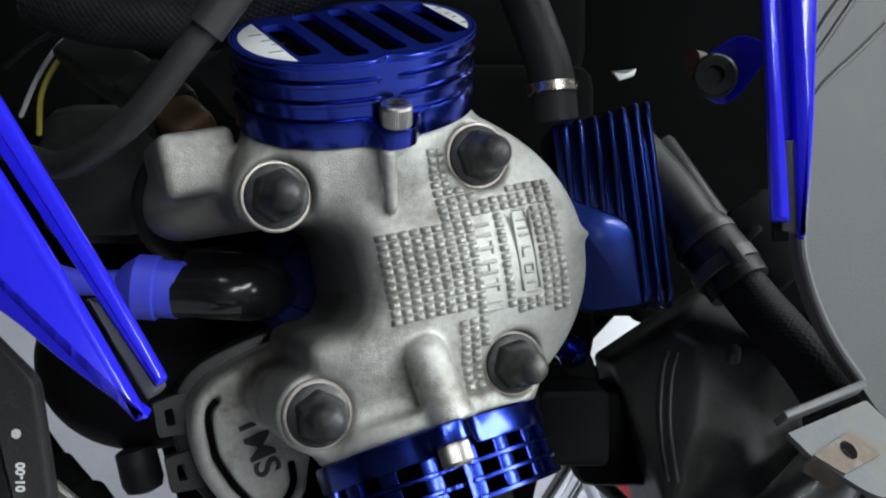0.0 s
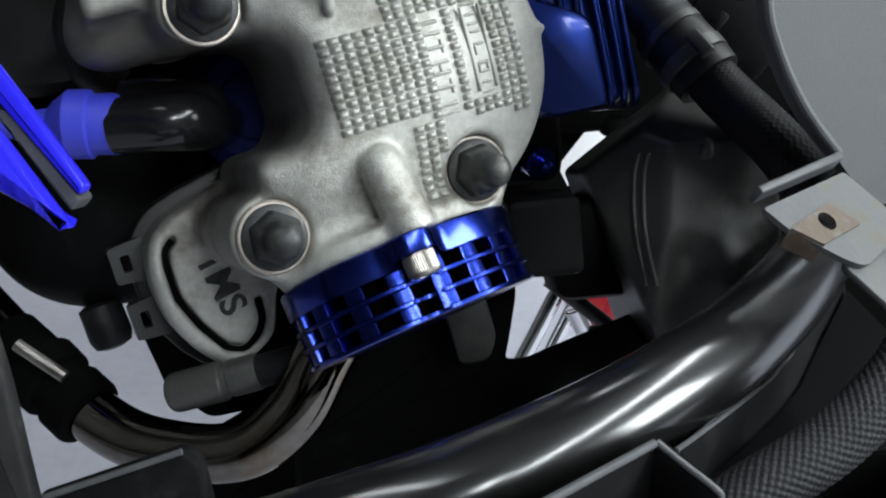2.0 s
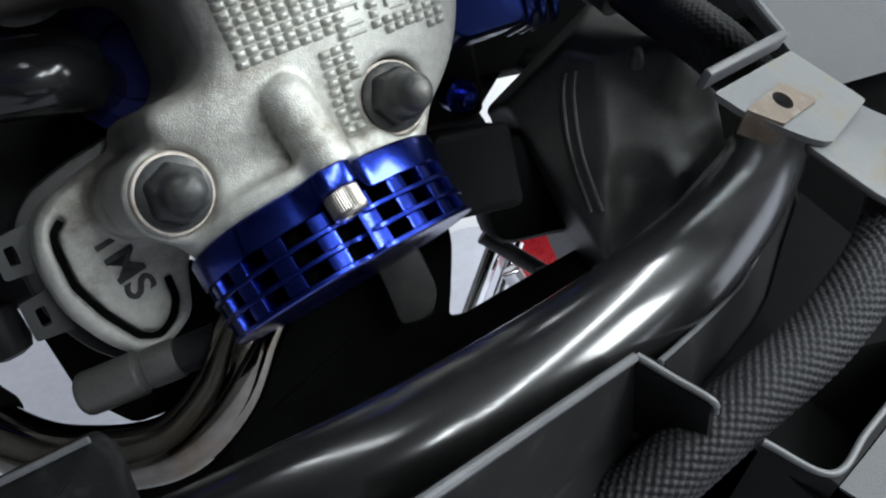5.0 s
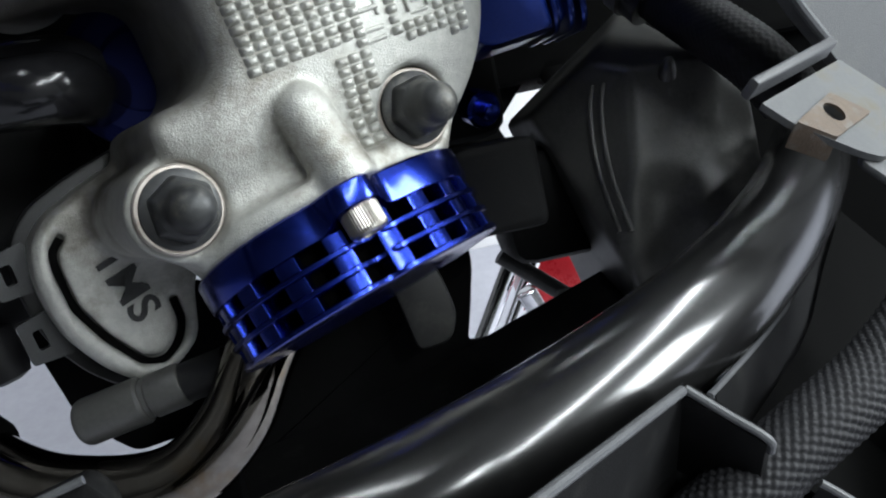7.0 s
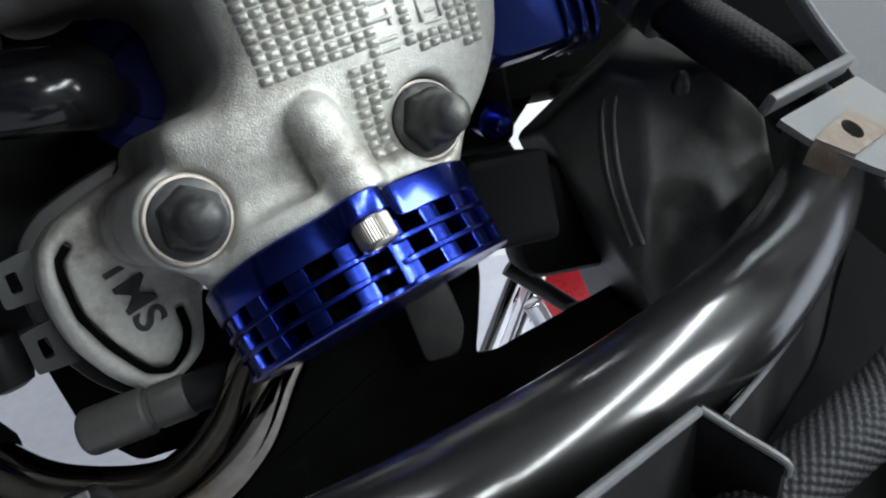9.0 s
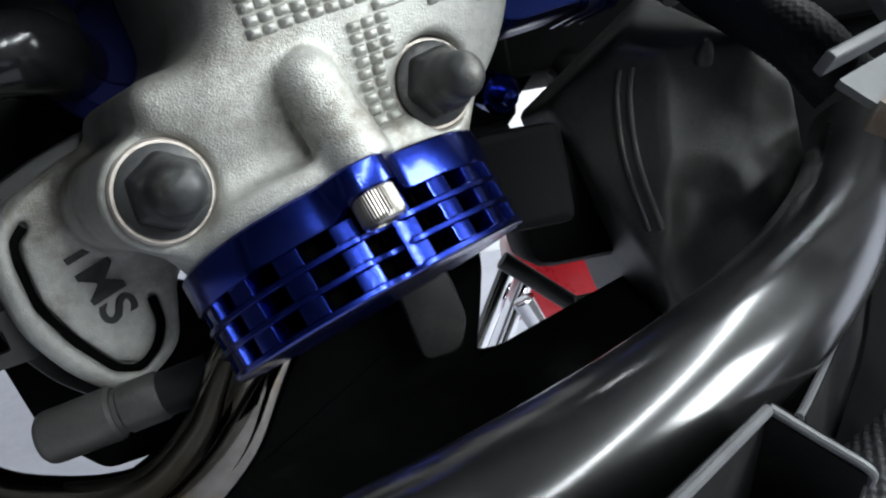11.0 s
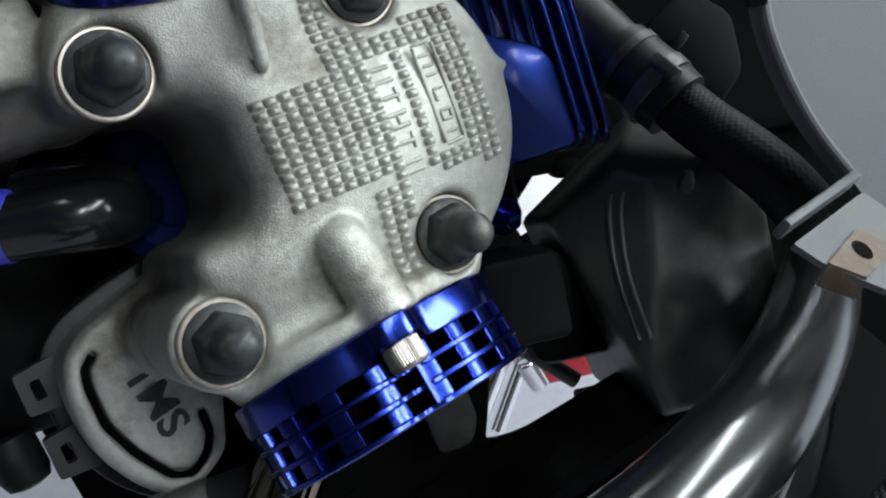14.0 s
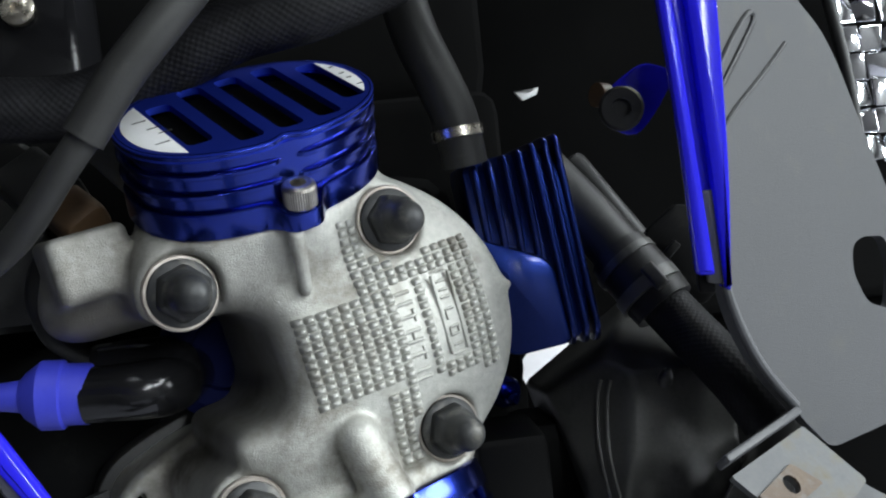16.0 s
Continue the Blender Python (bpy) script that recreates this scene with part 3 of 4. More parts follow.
part("waffle_relief", from_head(waffle()), ALU, cylinder_head, "cast waffle pattern of small rounded studs", 60, "stuff")


def bar(u, v, length, width, high, turn=0.0):
    """A raised cast bar lying on the head's face."""
    c, s_ = math.cos(radians(turn)), math.sin(radians(turn))
    z = float(head_top(np.array([u]), np.array([v]))[0])
    pts = arc_corners([(-length / 2, -width / 2), (length / 2, -width / 2), (length / 2, width / 2), (-length / 2, width / 2)], width * 0.45, 3)
    return slab(pts, ((u, v, z - 0.6), (c, s_, 0), (-s_, c, 0), (0, 0, 1)), high + 0.6, 0.4)


for u, v, length, width, turn in ((12.0, 4.6, 5.4, 1.2, 0), (12.0, 1.8, 5.4, 1.2, 0), (11.9, -1.8, 5.4, 1.2, 0), (14.0, -1.8, 3.6, 1.1, 90),
                                  (12.0, -5.6, 5.4, 1.2, 0), (12.0, -8.4, 5.4, 1.2, 0), (12.0, -7.0, 2.4, 1.0, 90), (12.0, -12.0, 5.4, 1.2, 0), (14.0, -12.0, 3.8, 1.1, 90),
                                  (12.0, -16.4, 5.4, 1.2, 0), (12.0, -18.6, 5.4, 1.2, 0),
                                  (19.8, -4.0, 22, 1.0, 90), (25.4, -4.0, 22, 1.0, 90), (22.6, 7.4, 5.2, 1.0, 0), (22.6, -15.4, 5.2, 1.0, 0),
                                  (22.6, 4.6, 3.2, 1.0, 0), (22.6, 2.2, 3.2, 1.0, 0), (22.6, 0.2, 3.2, 1.0, 0), (22.6, -3.0, 3.2, 1.0, 0), (21.4, -4.6, 2.6, 0.9, 90), (22.6, -8.0, 3.2, 1.0, 0),
                                  (22.6, -10.2, 3.2, 1.0, 0), (21.3, -9.2, 2.4, 0.9, 90), (23.9, -9.2, 2.4, 0.9, 90), (22.6, -13.0, 3.0, 1.0, 0)):
    part("raised_bar", from_head(bar(u + (1.9 if u < 18 else 3.9), v - (0.8 if u < 18 else 1.4), length, width * 0.9, 0.45, turn)), ALU, cylinder_head, "", 60)


def raised_text(body, size, depth):
    cu = bpy.data.curves.new("letters", "FONT")
    cu.body, cu.size, cu.extrude, cu.align_x, cu.align_y = body, size, depth / 2, "CENTER", "CENTER"
    cu.offset = 0.012 * size
    cu.bevel_depth = 0.05
    cu.resolution_u = 4
    ob = new("letters", cu)
    me = bpy.data.meshes.new_from_object(ob)
    geo = ([tuple(v.co) for v in me.vertices], [tuple(p.vertices) for p in me.polygons])
    bpy.data.objects.remove(ob)
    bpy.data.meshes.remove(me)
    bpy.data.curves.remove(cu)
    return geo


def placed(geo, o, ex, ey, ez):
    v, f = geo
    v = np.asarray(v, float)
    return np.asarray(o) + v[:, :1] * np.asarray(ex) + v[:, 1:2] * np.asarray(ey) + v[:, 2:] * np.asarray(ez), f


tx, ty = math.cos(radians(-81)), math.sin(radians(-81))
part("letters", from_head(placed(raised_text("1MS", 11.2, 1.4), (-47.4, -51.6, -59.9), (tx, ty, 0), (-ty, tx, 0), (0, 0, 1))), DARK_GREY, casting,
     "darkened raised letters", 40)
part("groove_grime", from_head(pipe([(a, b, -61.6) for a, b in GROOVE], 1.0, 12)), CAST_DARK, casting, "near-black strip lying in the groove")
part("casting_line", from_head(pipe([(-46.5, -36, -63.0), (-53, -40.6, -63.0), (-60, -45.6, -63.0)], 0.45, 8)), DARK_GREY, casting, "fine dark casting line")


# ---------------------------------------------------------------- domed nuts on the studs
def domed_nut(u, v, turn):
    t = thing("domed_nut", "dark zinc domed cap nut on a thick washer", "nut", hp(u, v, -13), "head stud nuts")
    base = hp(u, v, -13)
    part("washer", lathe([(4, 0), (9.0, 0), (9.4, 0.4), (9.4, 1.6), (9.0, 2.0), (4, 2.0)], base, HN, 48), WASHER, t, "coppery grey washer")
    hexa = [(7.3 * math.cos(radians(turn + 60 * k)), 7.3 * math.sin(radians(turn + 60 * k))) for k in range(6)]
    ring = arc_corners(hexa, 1.0, 3)
    flange = lathe([(4, 2.0), (8.1, 2.0), (8.4, 2.5), (8.3, 3.2), (7.4, 3.8), (4, 4.2)], base, HN, 48)
    body = swept(ring, [(-0.2, 3.2), (0, 3.8), (-0.2, 7.2), (-0.9, 8.3), (-2.0, 9.0)], (base, HU, HV, HN))
    nutgeo = part("nut", join(flange, body), NUT, t)
    part("dome", lathe([(5.9, 8.4), (5.2, 9.4), (4.9, 10.6), (4.75, 13.0), (4.5, 14.6), (3.8, 16.0), (2.7, 17.0), (1.3, 17.5), (0, 17.6)], base, HN, 40), NUT, nutgeo)
    return t


for (su, sv), st in zip(STUDS, (12, 40, 25, 5)):
    domed_nut(su, sv, st)


# ---------------------------------------------------------------- finned valve covers
def cap_screw(parent, base, axis, radius=4.3, height=6.0, label="knurled stainless cap screw"):
    n = 88
    prof = [(radius - 0.3, 0), (radius, 0.4), (radius, height - 1.1), (radius - 0.35, height - 0.4), (radius - 1.0, height), (2.1, height), (2.1, height - 2.6), (0, height - 2.6)]
    v, f = lathe(prof, base, axis, n)
    v = np.array(v)
    ax = unit(axis)
    for i in (1, 2):
        for k in range(n):
            if k % 2:
                c = np.asarray(base) + ax * prof[i][1]
                v[i * n + k] = c + (v[i * n + k] - c) * 0.965
    return part("screw", (v, f), BOLT, parent, label, 20)


def valve_cover(name, label, fr, height, plate_slots, half, shift=0.0):
    o, ex, ey, ez = fr
    t = thing(name, label, "valve cover", o)
    rim = oval(half[0], half[1], 192, 2.25)
    p, nr = ring_normals(rim)
    # screw bosses stand out of the flange, one opposite the other
    side = np.where(p[:, 1] >= 0, shift, -shift)
    boss = np.exp(-(np.abs(p[:, 0] - side) / 6.0) ** 4) * (np.abs(p[:, 1]) > 5)
    flange_rim = p + nr * (boss * 5.6)[:, None]
    notch_rim = p - nr * (np.exp(-(np.abs(p[:, 0] - side) / 3.2) ** 2) * 2.2)[:, None]
    # the flange is lower where the screws bear on it
    v_, f_ = swept(flange_rim, [(-0.5, 0), (0, 0.5), (0, 6.9), (-0.15, 7.3), (-0.6, 7.5), (-9.0, 7.5)], fr)
    v_ = np.array(v_)
    n_ = len(rim)
    drop = np.clip(boss * 1.6, 0, 1) * 2.1
    for row in (2, 3, 4):
        v_[row * n_:(row + 1) * n_] -= drop[:, None] * ez
    part("flange", (v_, f_), BLUE, t)
    if plate_slots:
        part("core", swept(rim, [(-1.5, 6.0), (-1.5, height - 1.9), (-4.2, height - 1.9), (-4.2, height - 5), (-9, height - 5)], fr), BLUE, t)
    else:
        # Near-black core: the shade between the posts is put into its colour.
        part("core", swept(rim, [(-9.0, 6.0), (-9.0, height - 1)], fr), CAST_DARK, t, "near-black core painting the shade between the posts")
    z = 7.5
    gap = (height - 7.5 - 3 * 1.6) / 3
    for k in range(3):
        z += gap
        if not (k == 2 and plate_slots):
            part("fin", swept(notch_rim, [(-10.9, z), (-0.9, z), (-0.3, z + 0.12), (0, z + 0.4), (0, z + 1.2), (-0.3, z + 1.48), (-0.9, z + 1.6), (-10.9, z + 1.6)], fr), BLUE, t)
        z += 1.6
    if plate_slots:
        slotted_plate(t, notch_rim, fr, height)
    else:
        # broad posts between the fins, an even step apart round the rim
        run_ = np.concatenate([[0], np.cumsum(np.linalg.norm(np.diff(np.vstack([p, p[:1]]), axis=0), axis=1))])
        for k in range(17):
            i = int(np.searchsorted(run_, run_[-1] * (k + 0.62) / 17)) % n_
            a = p[i] - nr[i] * 3.4
            tang = np.array((-nr[i][1], nr[i][0]))
            q = arc_corners([a - tang * 2.5 - nr[i] * 2.6, a + tang * 2.5 - nr[i] * 2.6, a + tang * 2.5 + nr[i] * 2.5, a - tang * 2.5 + nr[i] * 2.5], 0.5, 2)
            part("post", swept(q, [(0, 7.4), (0, height - 1.2)], fr), BLUE, t)
        part("end_plate", swept(rim, [(-10.8, height - 1.7), (-10.8, height - 0.3), (-11.2, height)], fr), BLUE, t)
    for s_ in (1, -1):
        q = np.abs(p[:, 0] - s_ * shift) + (s_ * p[:, 1] < 0) * 99
        cap_screw(t, o + ex * s_ * shift + ey * s_ * (abs(p[np.argmin(q), 1]) + 1.4) + ez * 5.4, ez)
    return t


def slotted_plate(t, rim, fr, height):
    """The cover's outer plate with slanting slots right through it."""
    o, ex, ey, ez = fr
    slots = []
    for k in range(5):
        cx = -18.4 + 10.7 * k
        half = 18.5 if k in (1, 2, 3) else 13.0
        slots.append(arc_corners([(cx - 3.4, -half - 0.6), (cx + 3.4, -half - 0.6), (cx + 3.4, half + 0.6), (cx - 3.4, half + 0.6)], 2.2, 4))
    # A near-black sheet paints the shade seen through the slots.
    part("inner_floor", slab(np.asarray(rim) * 0.88, (o + (height - 4.9) * ez, ex, ey, ez), 1.2, 0.3), CAST_DARK, t, "near-black sheet painting the shade behind the slots")
    plate = part("slotted_plate", holed_plate(rim, slots, (o + height * ez, ex, ey, ez), 1.9), BLUE_SATIN, t, "satin blue anodised plate with slanting slots", 30)
    part("plate_rim", swept(rim, [(-1.2, height - 1.9), (-0.3, height - 1.75), (0.1, height - 1.2), (0.1, height - 0.5), (-0.25, height - 0.05), (-0.8, height + 0.05), (-1.2, height - 0.3)], fr, False, False), BLUE, t)
    # bare milled patches at both ends, with dark cut lines
    for s in (-1, 1):
        pts = [q for q in np.asarray(rim) * 0.93 if s * q[0] > (27.0 if s > 0 else 23.0)]
        pts = sorted(pts, key=lambda q: q[1])
        pts = np.array(pts)
        patch = part("bare_patch", slab(pts, (o + (height + 0.02) * ez, ex, ey, ez), 0.12, 0.03), BARE, plate, "bright bare milled patch with dark lines")
        for k in range(4):
            y = -7 + 4.6 * k + 0.9 * (k % 2)
            x0 = 28.4 if s > 0 else -27.4 + 1.5 * (k % 3)
            x1 = x0 + (1.6 if s > 0 else 3.6)
            part("cut_line", slab([(x0, y - 0.22), (x1, y - 0.32), (x1, y + 0.32), (x0, y + 0.22)],
                                  (o + (height + 0.13) * ez, ex, ey, ez), 0.06, 0.01), BLACK_LINE, patch)


valve_cover("intake_valve_cover", "blue anodised finned valve cover with a slotted top", TOP_FRAME, 23.0, True, (33.8, 24.2), -1.0)
valve_cover("exhaust_valve_cover", "blue anodised finned valve cover below the exhaust side", BOT_FRAME, 21.6, False, (33.8, 26.0), -8.9)


# ---------------------------------------------------------------- ignition
def plug_cap():
    t = thing("spark_plug_cap", "glossy black spark plug cap with a blue cable boot", "plug cap", (-55, -12, -40))
    body = part("cap", pipe([(-75, -12, -20), (-68, -12, -20), (-60.5, -12.2, -20.4), (-56, -12.4, -23), (-54, -12.6, -29), (-53.5, -13, -50)], [7.4, 7.6, 7.8, 8.0, 8.0, 8.0], 36), GLOSS_BLACK, t)
    part("flange_plate", pipe([(-74, -9.5, -31), (-66, -9.5, -31), (-57, -9.8, -32), (-52.5, -11, -36)], [9.6, 10.2, 10.2, 9.0], 36), GLOSS_BLACK, body)
    part("rib", pipe([(-72, -0.8, -26), (-63, -0.8, -26), (-54, -2.6, -28), (-48.5, -8, -31), (-48, -14, -33)], 0.9, 10), GLOSS_BLACK, body)
    boot = part("boot", lathe([(6.5, -1), (7.9, 0), (8.2, 1.0), (8.2, 6.5), (9.2, 7.0), (9.2, 12.5), (8.6, 13.2), (6.2, 16.5), (4.3, 18), (3.6, 24)], (-73.5, -11.6, -21), (-1, 0.08, 0.05), 36), BLUE_RUBBER, t, "matt blue silicone cable boot")
    part("cable", pipe([(-96, -9.6, -20), (-104, -9, -20), (-120, -3, -22), (-140, 12, -35)], 3.5, 16), BLUE_RUBBER, t)
    part("seal", lathe([(8, 0), (17, 0), (19.5, 2), (19.5, 5), (16, 8.5), (11, 8.5), (10, 6), (4, 6)], (-44, -9, -58), (0.30, 0.05, 0.95), 48), SEAL, t, "dark blue plug seal ring")


plug_cap()


# ---------------------------------------------------------------- blue finned side cover
def side_cover():
    t = thing("finned_side_cover", "deep blue anodised side cover with upright fins", "engine cover", (55, 10, -80))
    up = unit((-0.13, 1, 0))
    ex = unit((1, 0.13, 0))
    part("shell", slab(arc_corners([(33, -65), (63, -65), (67, -20), (62, -3), (34, -3)], [8, 10, 8, 6, 4], 6), ((0, 39, -95), ex, up, (0, 0, 1)), 38.5, 2), BLUE_DEEP, t)
    part("smooth_face", slab(arc_corners([(33.5, -64.5), (55.5, -64.5), (55.5, -38), (33.5, -26)], [7, 3, 6, 4], 6), ((0, 39, -95), ex, up, (0, 0, 1)), 42.0, 1.2), BLUE_DEEP, t)
    for k, (x, top, front) in enumerate(((37.0, -6.5, -49), (41.8, -5.2, -48.6), (46.8, -4.0, -49), (51.8, -2.6, -50), (56.6, -1, -51.5), (61.0, 0.4, -52.8), (65.0, 1.2, -54.8))):
        low = (-36, -38, -40, -42, -66, -66, -66)[k]
        pts = arc_corners([(top, front), (top, -95), (low, -95), (low, front - 6.5), (low + (20 if k < 4 else 5), front)], [3.5, 3, 2, 6, 20 if k < 4 else 6], 6)
        part("fin", slab(pts, (np.array((0, 46 - 0.13 * x, 0)) + ex * (x - 0.9), up, (0, 0, 1), ex), 1.9, 0.7), BLUE_DEEP, t)


side_cover()


# ---------------------------------------------------------------- body panels
def fairing_left():
    t = thing("left_fairing", "glossy blue scooter leg shield edge with two blades", "fairing", (-70, 0, 78))
    z = (0, 0, 1)
    out = arc_corners([(-53, -31), (-66, -8.5), (-80, 14), (-110, 62), (-150, 62), (-110, 5), (-80, -10), (-66, -22)], [1.5, 40, 40, 5, 5, 40, 40, 40], 8)
    part("outer_blade", slab(out, ((0, 0, 78), (1, 0, 0), (0, 1, 0), z), 5, 1.2), BLUE_PAINT, t)
    inn = arc_corners([(-51, -24), (-61, -6.5), (-82, 28), (-104, 64), (-109, 64), (-84, 21), (-63, -10), (-52.5, -25.5)], [1, 30, 30, 3, 3, 30, 30, 1], 8)
    part("inner_blade", slab(inn, ((0, 0, 74), (1, 0, 0), (0, 1, 0), z), 4, 0.9), BLUE_PAINT, t)
    part("filler", slab(arc_corners([(-66, -9), (-63, -10), (-52.5, -26), (-54.5, -28)], 0.8, 3), ((0, 0, 70), (1, 0, 0), (0, 1, 0), z), 7, 0.5), GREY_PLASTIC, t, "grey inner strip")


def fairing_right():
    t = thing("right_fairing", "glossy blue upright fairing edge strip", "fairing", (80, 30, 20))
    ez = unit((-0.15, 0, 1))
    ex = np.cross((0, 1, 0), ez)
    fr = ((0, 0, 15), ex, (0, 1, 0), ez)
    part("front_blade", slab(arc_corners([(76.3, 6.3), (80.3, 6.0), (78.6, 35), (77.0, 60), (73.4, 120), (69.0, 120), (73.9, 60), (75.4, 35)], [1, 1, 30, 30, 2, 2, 30, 30], 6), ((0, 0, 18), ex, (0, 1, 0), ez), 5, 1.0), BLUE_PAINT, t)
    part("channel", slab(arc_corners([(79.0, 24), (83.2, 24), (81.6, 60), (78.0, 120), (71.8, 120), (75.5, 60)], [1, 1, 30, 2, 2, 30], 5), ((0, 0, 13), ex, (0, 1, 0), ez), 5, 0.8), BLUE_PAINT, t)
    part("back_blade", slab(arc_corners([(83.0, 2.6), (84.2, 2.0), (86.2, 25), (87.2, 60), (87.0, 120), (77.0, 120), (80.6, 60), (82.0, 30)], [0.6, 0.6, 30, 30, 2, 2, 30, 30], 6), fr, 6.5, 1.3), BLUE_PAINT, t)
    part("filler", slab(arc_corners([(79.4, 4.2), (83.2, 3.4), (82.6, 25), (80.0, 25)], 0.6, 3), ((0, 0, 15.5), ex, (0, 1, 0), ez), 4, 0.5), RIM_GREY, t, "grey inner strip")
    part("end_tab", slab(arc_corners([(77.8, 1.8), (81.4, 1.6), (81.6, 6), (77.6, 6.2)], 0.6, 3), ((0, 0, 15), ex, (0, 1, 0), ez), 3, 0.5), TRAY, t, "dark clip tab")


def panel_right():
    t = thing("side_panel", "grained grey plastic inner side panel with a curved edge", "panel", (120, 20, -10))
    ez = unit((0.57, 0.0, 0.82))
    ex = unit(np.cross((0, 1, 0), ez))
    ey = np.cross(ez, ex)
    o = np.array((92, 6, 3))
    pts = arc_corners([(4, 120), (2, 30), (0.5, 6), (-0.6, -5), (2.2, -14), (7.8, -24), (15.4, -33), (27, -43), (32, -48), (44, -58), (140, -58), (118, -40), (99, 0), (88, 17), (78, 33), (67, 52), (59, 62), (44, 72), (30, 120)], [3, 30, 8, 8, 8, 8, 8, 30, 30, 5, 5, 30, 30, 20, 20, 14, 12, 20, 5], 6)
    slot = arc_corners([(65, -10), (72, -20), (86, -24), (90, -12), (86, -1), (72, 0), (66, -2)], 4, 5)
    part("sheet", holed_plate(pts, [slot], (o, ex, ey, ez), 3.0), GREY_PLASTIC, t)
    # Dark beads put the shade of two moulded grooves into colour.
    part("raised_channel", pipe([o + ex * a + ey * b + ez * 0.1 for a, b in ((3, 46), (13, 57), (22.0, 64.5), (24, 62.5), (15, 53), (4, 42))], 0.9, 8), DARK_GREY, t, "dark bead painting the shade along a moulded channel")
    part("moulded_groove", pipe([o + ex * a + ey * b for a, b in ((5, 33), (12, 39), (26, 48), (39, 57))], 0.85, 8, 3), DARK_GREY, t, "dark bead painting the shade in a moulded groove")
    rim = [o + ex * a + ey * b + ez * 0.4 for a, b in ((5, 110), (3.0, 30), (1.4, 6), (0.4, -5), (3.2, -13.6), (8.8, -23.4), (16.2, -32.2), (27, -42))]
    part("edge_bead", pipe(rim, 1.3, 10), RIM_GREY, t)
    part("lip", beam((83.9, -42.4, 12.2), (112.0, -37.2, -7.6), 2.2, 5.0, (0.365, 0.631, 0.684), 0.5), RIM_GREY, t, "paler grey folded lip over the bracket")


fairing_left()
fairing_right()
panel_right()


def bracket():
    t = thing("steel_bracket", "weathered steel mounting bracket with rust round its hole", "bracket", (103, -50, 8))
    a = np.array((86.3, -43, 11))
    ex, ey, ez = np.array((0.813, 0.143, -0.565)), np.array((-0.454, 0.762, -0.461)), np.array((0.365, 0.631, 0.684))
    n = 28
    outer = arc_corners([(-2.8, -2.8), (31.5, -2.4), (36.5, -22.5), (12.4, -26.4), (8, -22.5), (-0.6, -10.5)], [0.8, 1, 1.5, 4, 2, 2], 5)
    hole = [(11.6 + 2.6 * math.cos(2 * math.pi * k / n), -12.4 + 2.6 * math.sin(2 * math.pi * k / n)) for k in range(n)]
    plate = part("plate", holed_plate(outer, [hole], (a, ex, ey, ez), 1.6), GALV, t, "", 30)
    stain = arc_corners([(16.6, -8.2), (21.4, -16.6), (4.8, -17.2), (-0.6, -10.2)], 0.8, 3)
    part("rust_patch", holed_plate(stain, [hole], (a + ez * 0.7, ex, ey, ez), 0.8), RUST, plate, "rusty spring nut round the hole")
    fold = [a + ex * u + ey * v + ez * 0.6 for u, v in ((-0.8, -10.4), (4.8, -17.4))]
    part("folded_edge", ribbon(fold, ez * -0.9 + ey * 0.2, -ez * 5 - ey * 1.2), RUST, plate, "rusty folded edge of the spring nut")
    part("lower_plate", slab(arc_corners([(36, -20), (40, -27), (64, -52), (46, -78), (13, -43), (9, -23), (20, -19)], [2, 3, 4, 4, 4, 2, 2], 4), (a - ez * 4.0, ex, ey, ez), 2, 0.5), GALV, t, "pale weathered lower plate")
    return t


bracket()

# ---------------------------------------------------------------- frame tubes, pipes and hoses
frame_tube = thing("frame_tube", "gloss black painted steel frame tube", "frame tube", (50, -105, -20))
run = np.linspace(-90, 140, 47)
fair_y, fair_z = np.array((5.1, -6.2, 21.4, -96.4)), np.array((-56.9, -13.9, 49.5))
part("tube", pipe([(x, np.polyval(fair_y, x / 100), np.polyval(fair_z, x / 100)) for x in run], 11.6, 56, 3), TUBE_BLACK, frame_tube)

exhaust = thing("exhaust_header", "heat tinted stainless exhaust header pipe", "exhaust pipe", (-62, -112, -40))
part("pipe", pipe([(-14, -66, -45), (-27, -82, -34), (-37, -97, -32), (-53, -108, -35), (-75, -109, -43), (-97, -103, -53), (-123, -83, -66), (-150, -58, -82)], 8.8, 36), CHROME, exhaust)
collar = part("collar", lathe([(8.9, 0), (11.0, 0.5), (11.5, 2), (11.5, 10), (10, 11), (10, 15), (12, 16), (12.4, 24), (10.5, 26), (10.5, 40), (9, 41)], (-104, -99, -55.5), (-0.74, 0.6, -0.42), 36), CAST_DARK, exhaust, "sooty dark collar")
part("clamp_bolt", pipe([(-108, -85, -50), (-122, -74, -52)], 2.0, 10, 2), BOLT, collar)
part("heat_shield", slab(arc_corners([(-128, -96), (-123, -93), (-93, -117), (-97, -121)], 1.5, 3), ((0, 0, -74), (1, 0, 0), (0, 1, 0), (0, 0, 1)), 3, 0.6), CHROME, exhaust, "gold tinted heat shield strip")

stub = thing("rubber_stub", "black rubber breather stub with a ribbed collar", "rubber pipe", (-58, -88, -42))
part("sleeve", lathe([(4.2, 0), (4.8, 0), (5.6, 0.8), (6.0, 2), (6.1, 17), (5.4, 17.8), (4.5, 18)], (-75, -91.5, -43), (1, 0.19, 0.12), 32), DUSTY, stub)
part("collar", lathe([(4.6, 17.6), (5.1, 18), (5.0, 19), (5.5, 19.6), (5.5, 27.6), (5.1, 28.4), (4.5, 28.6)], (-75, -91.5, -43), (1, 0.19, 0.12), 32), DUSTY, stub, "narrower ribbed collar")
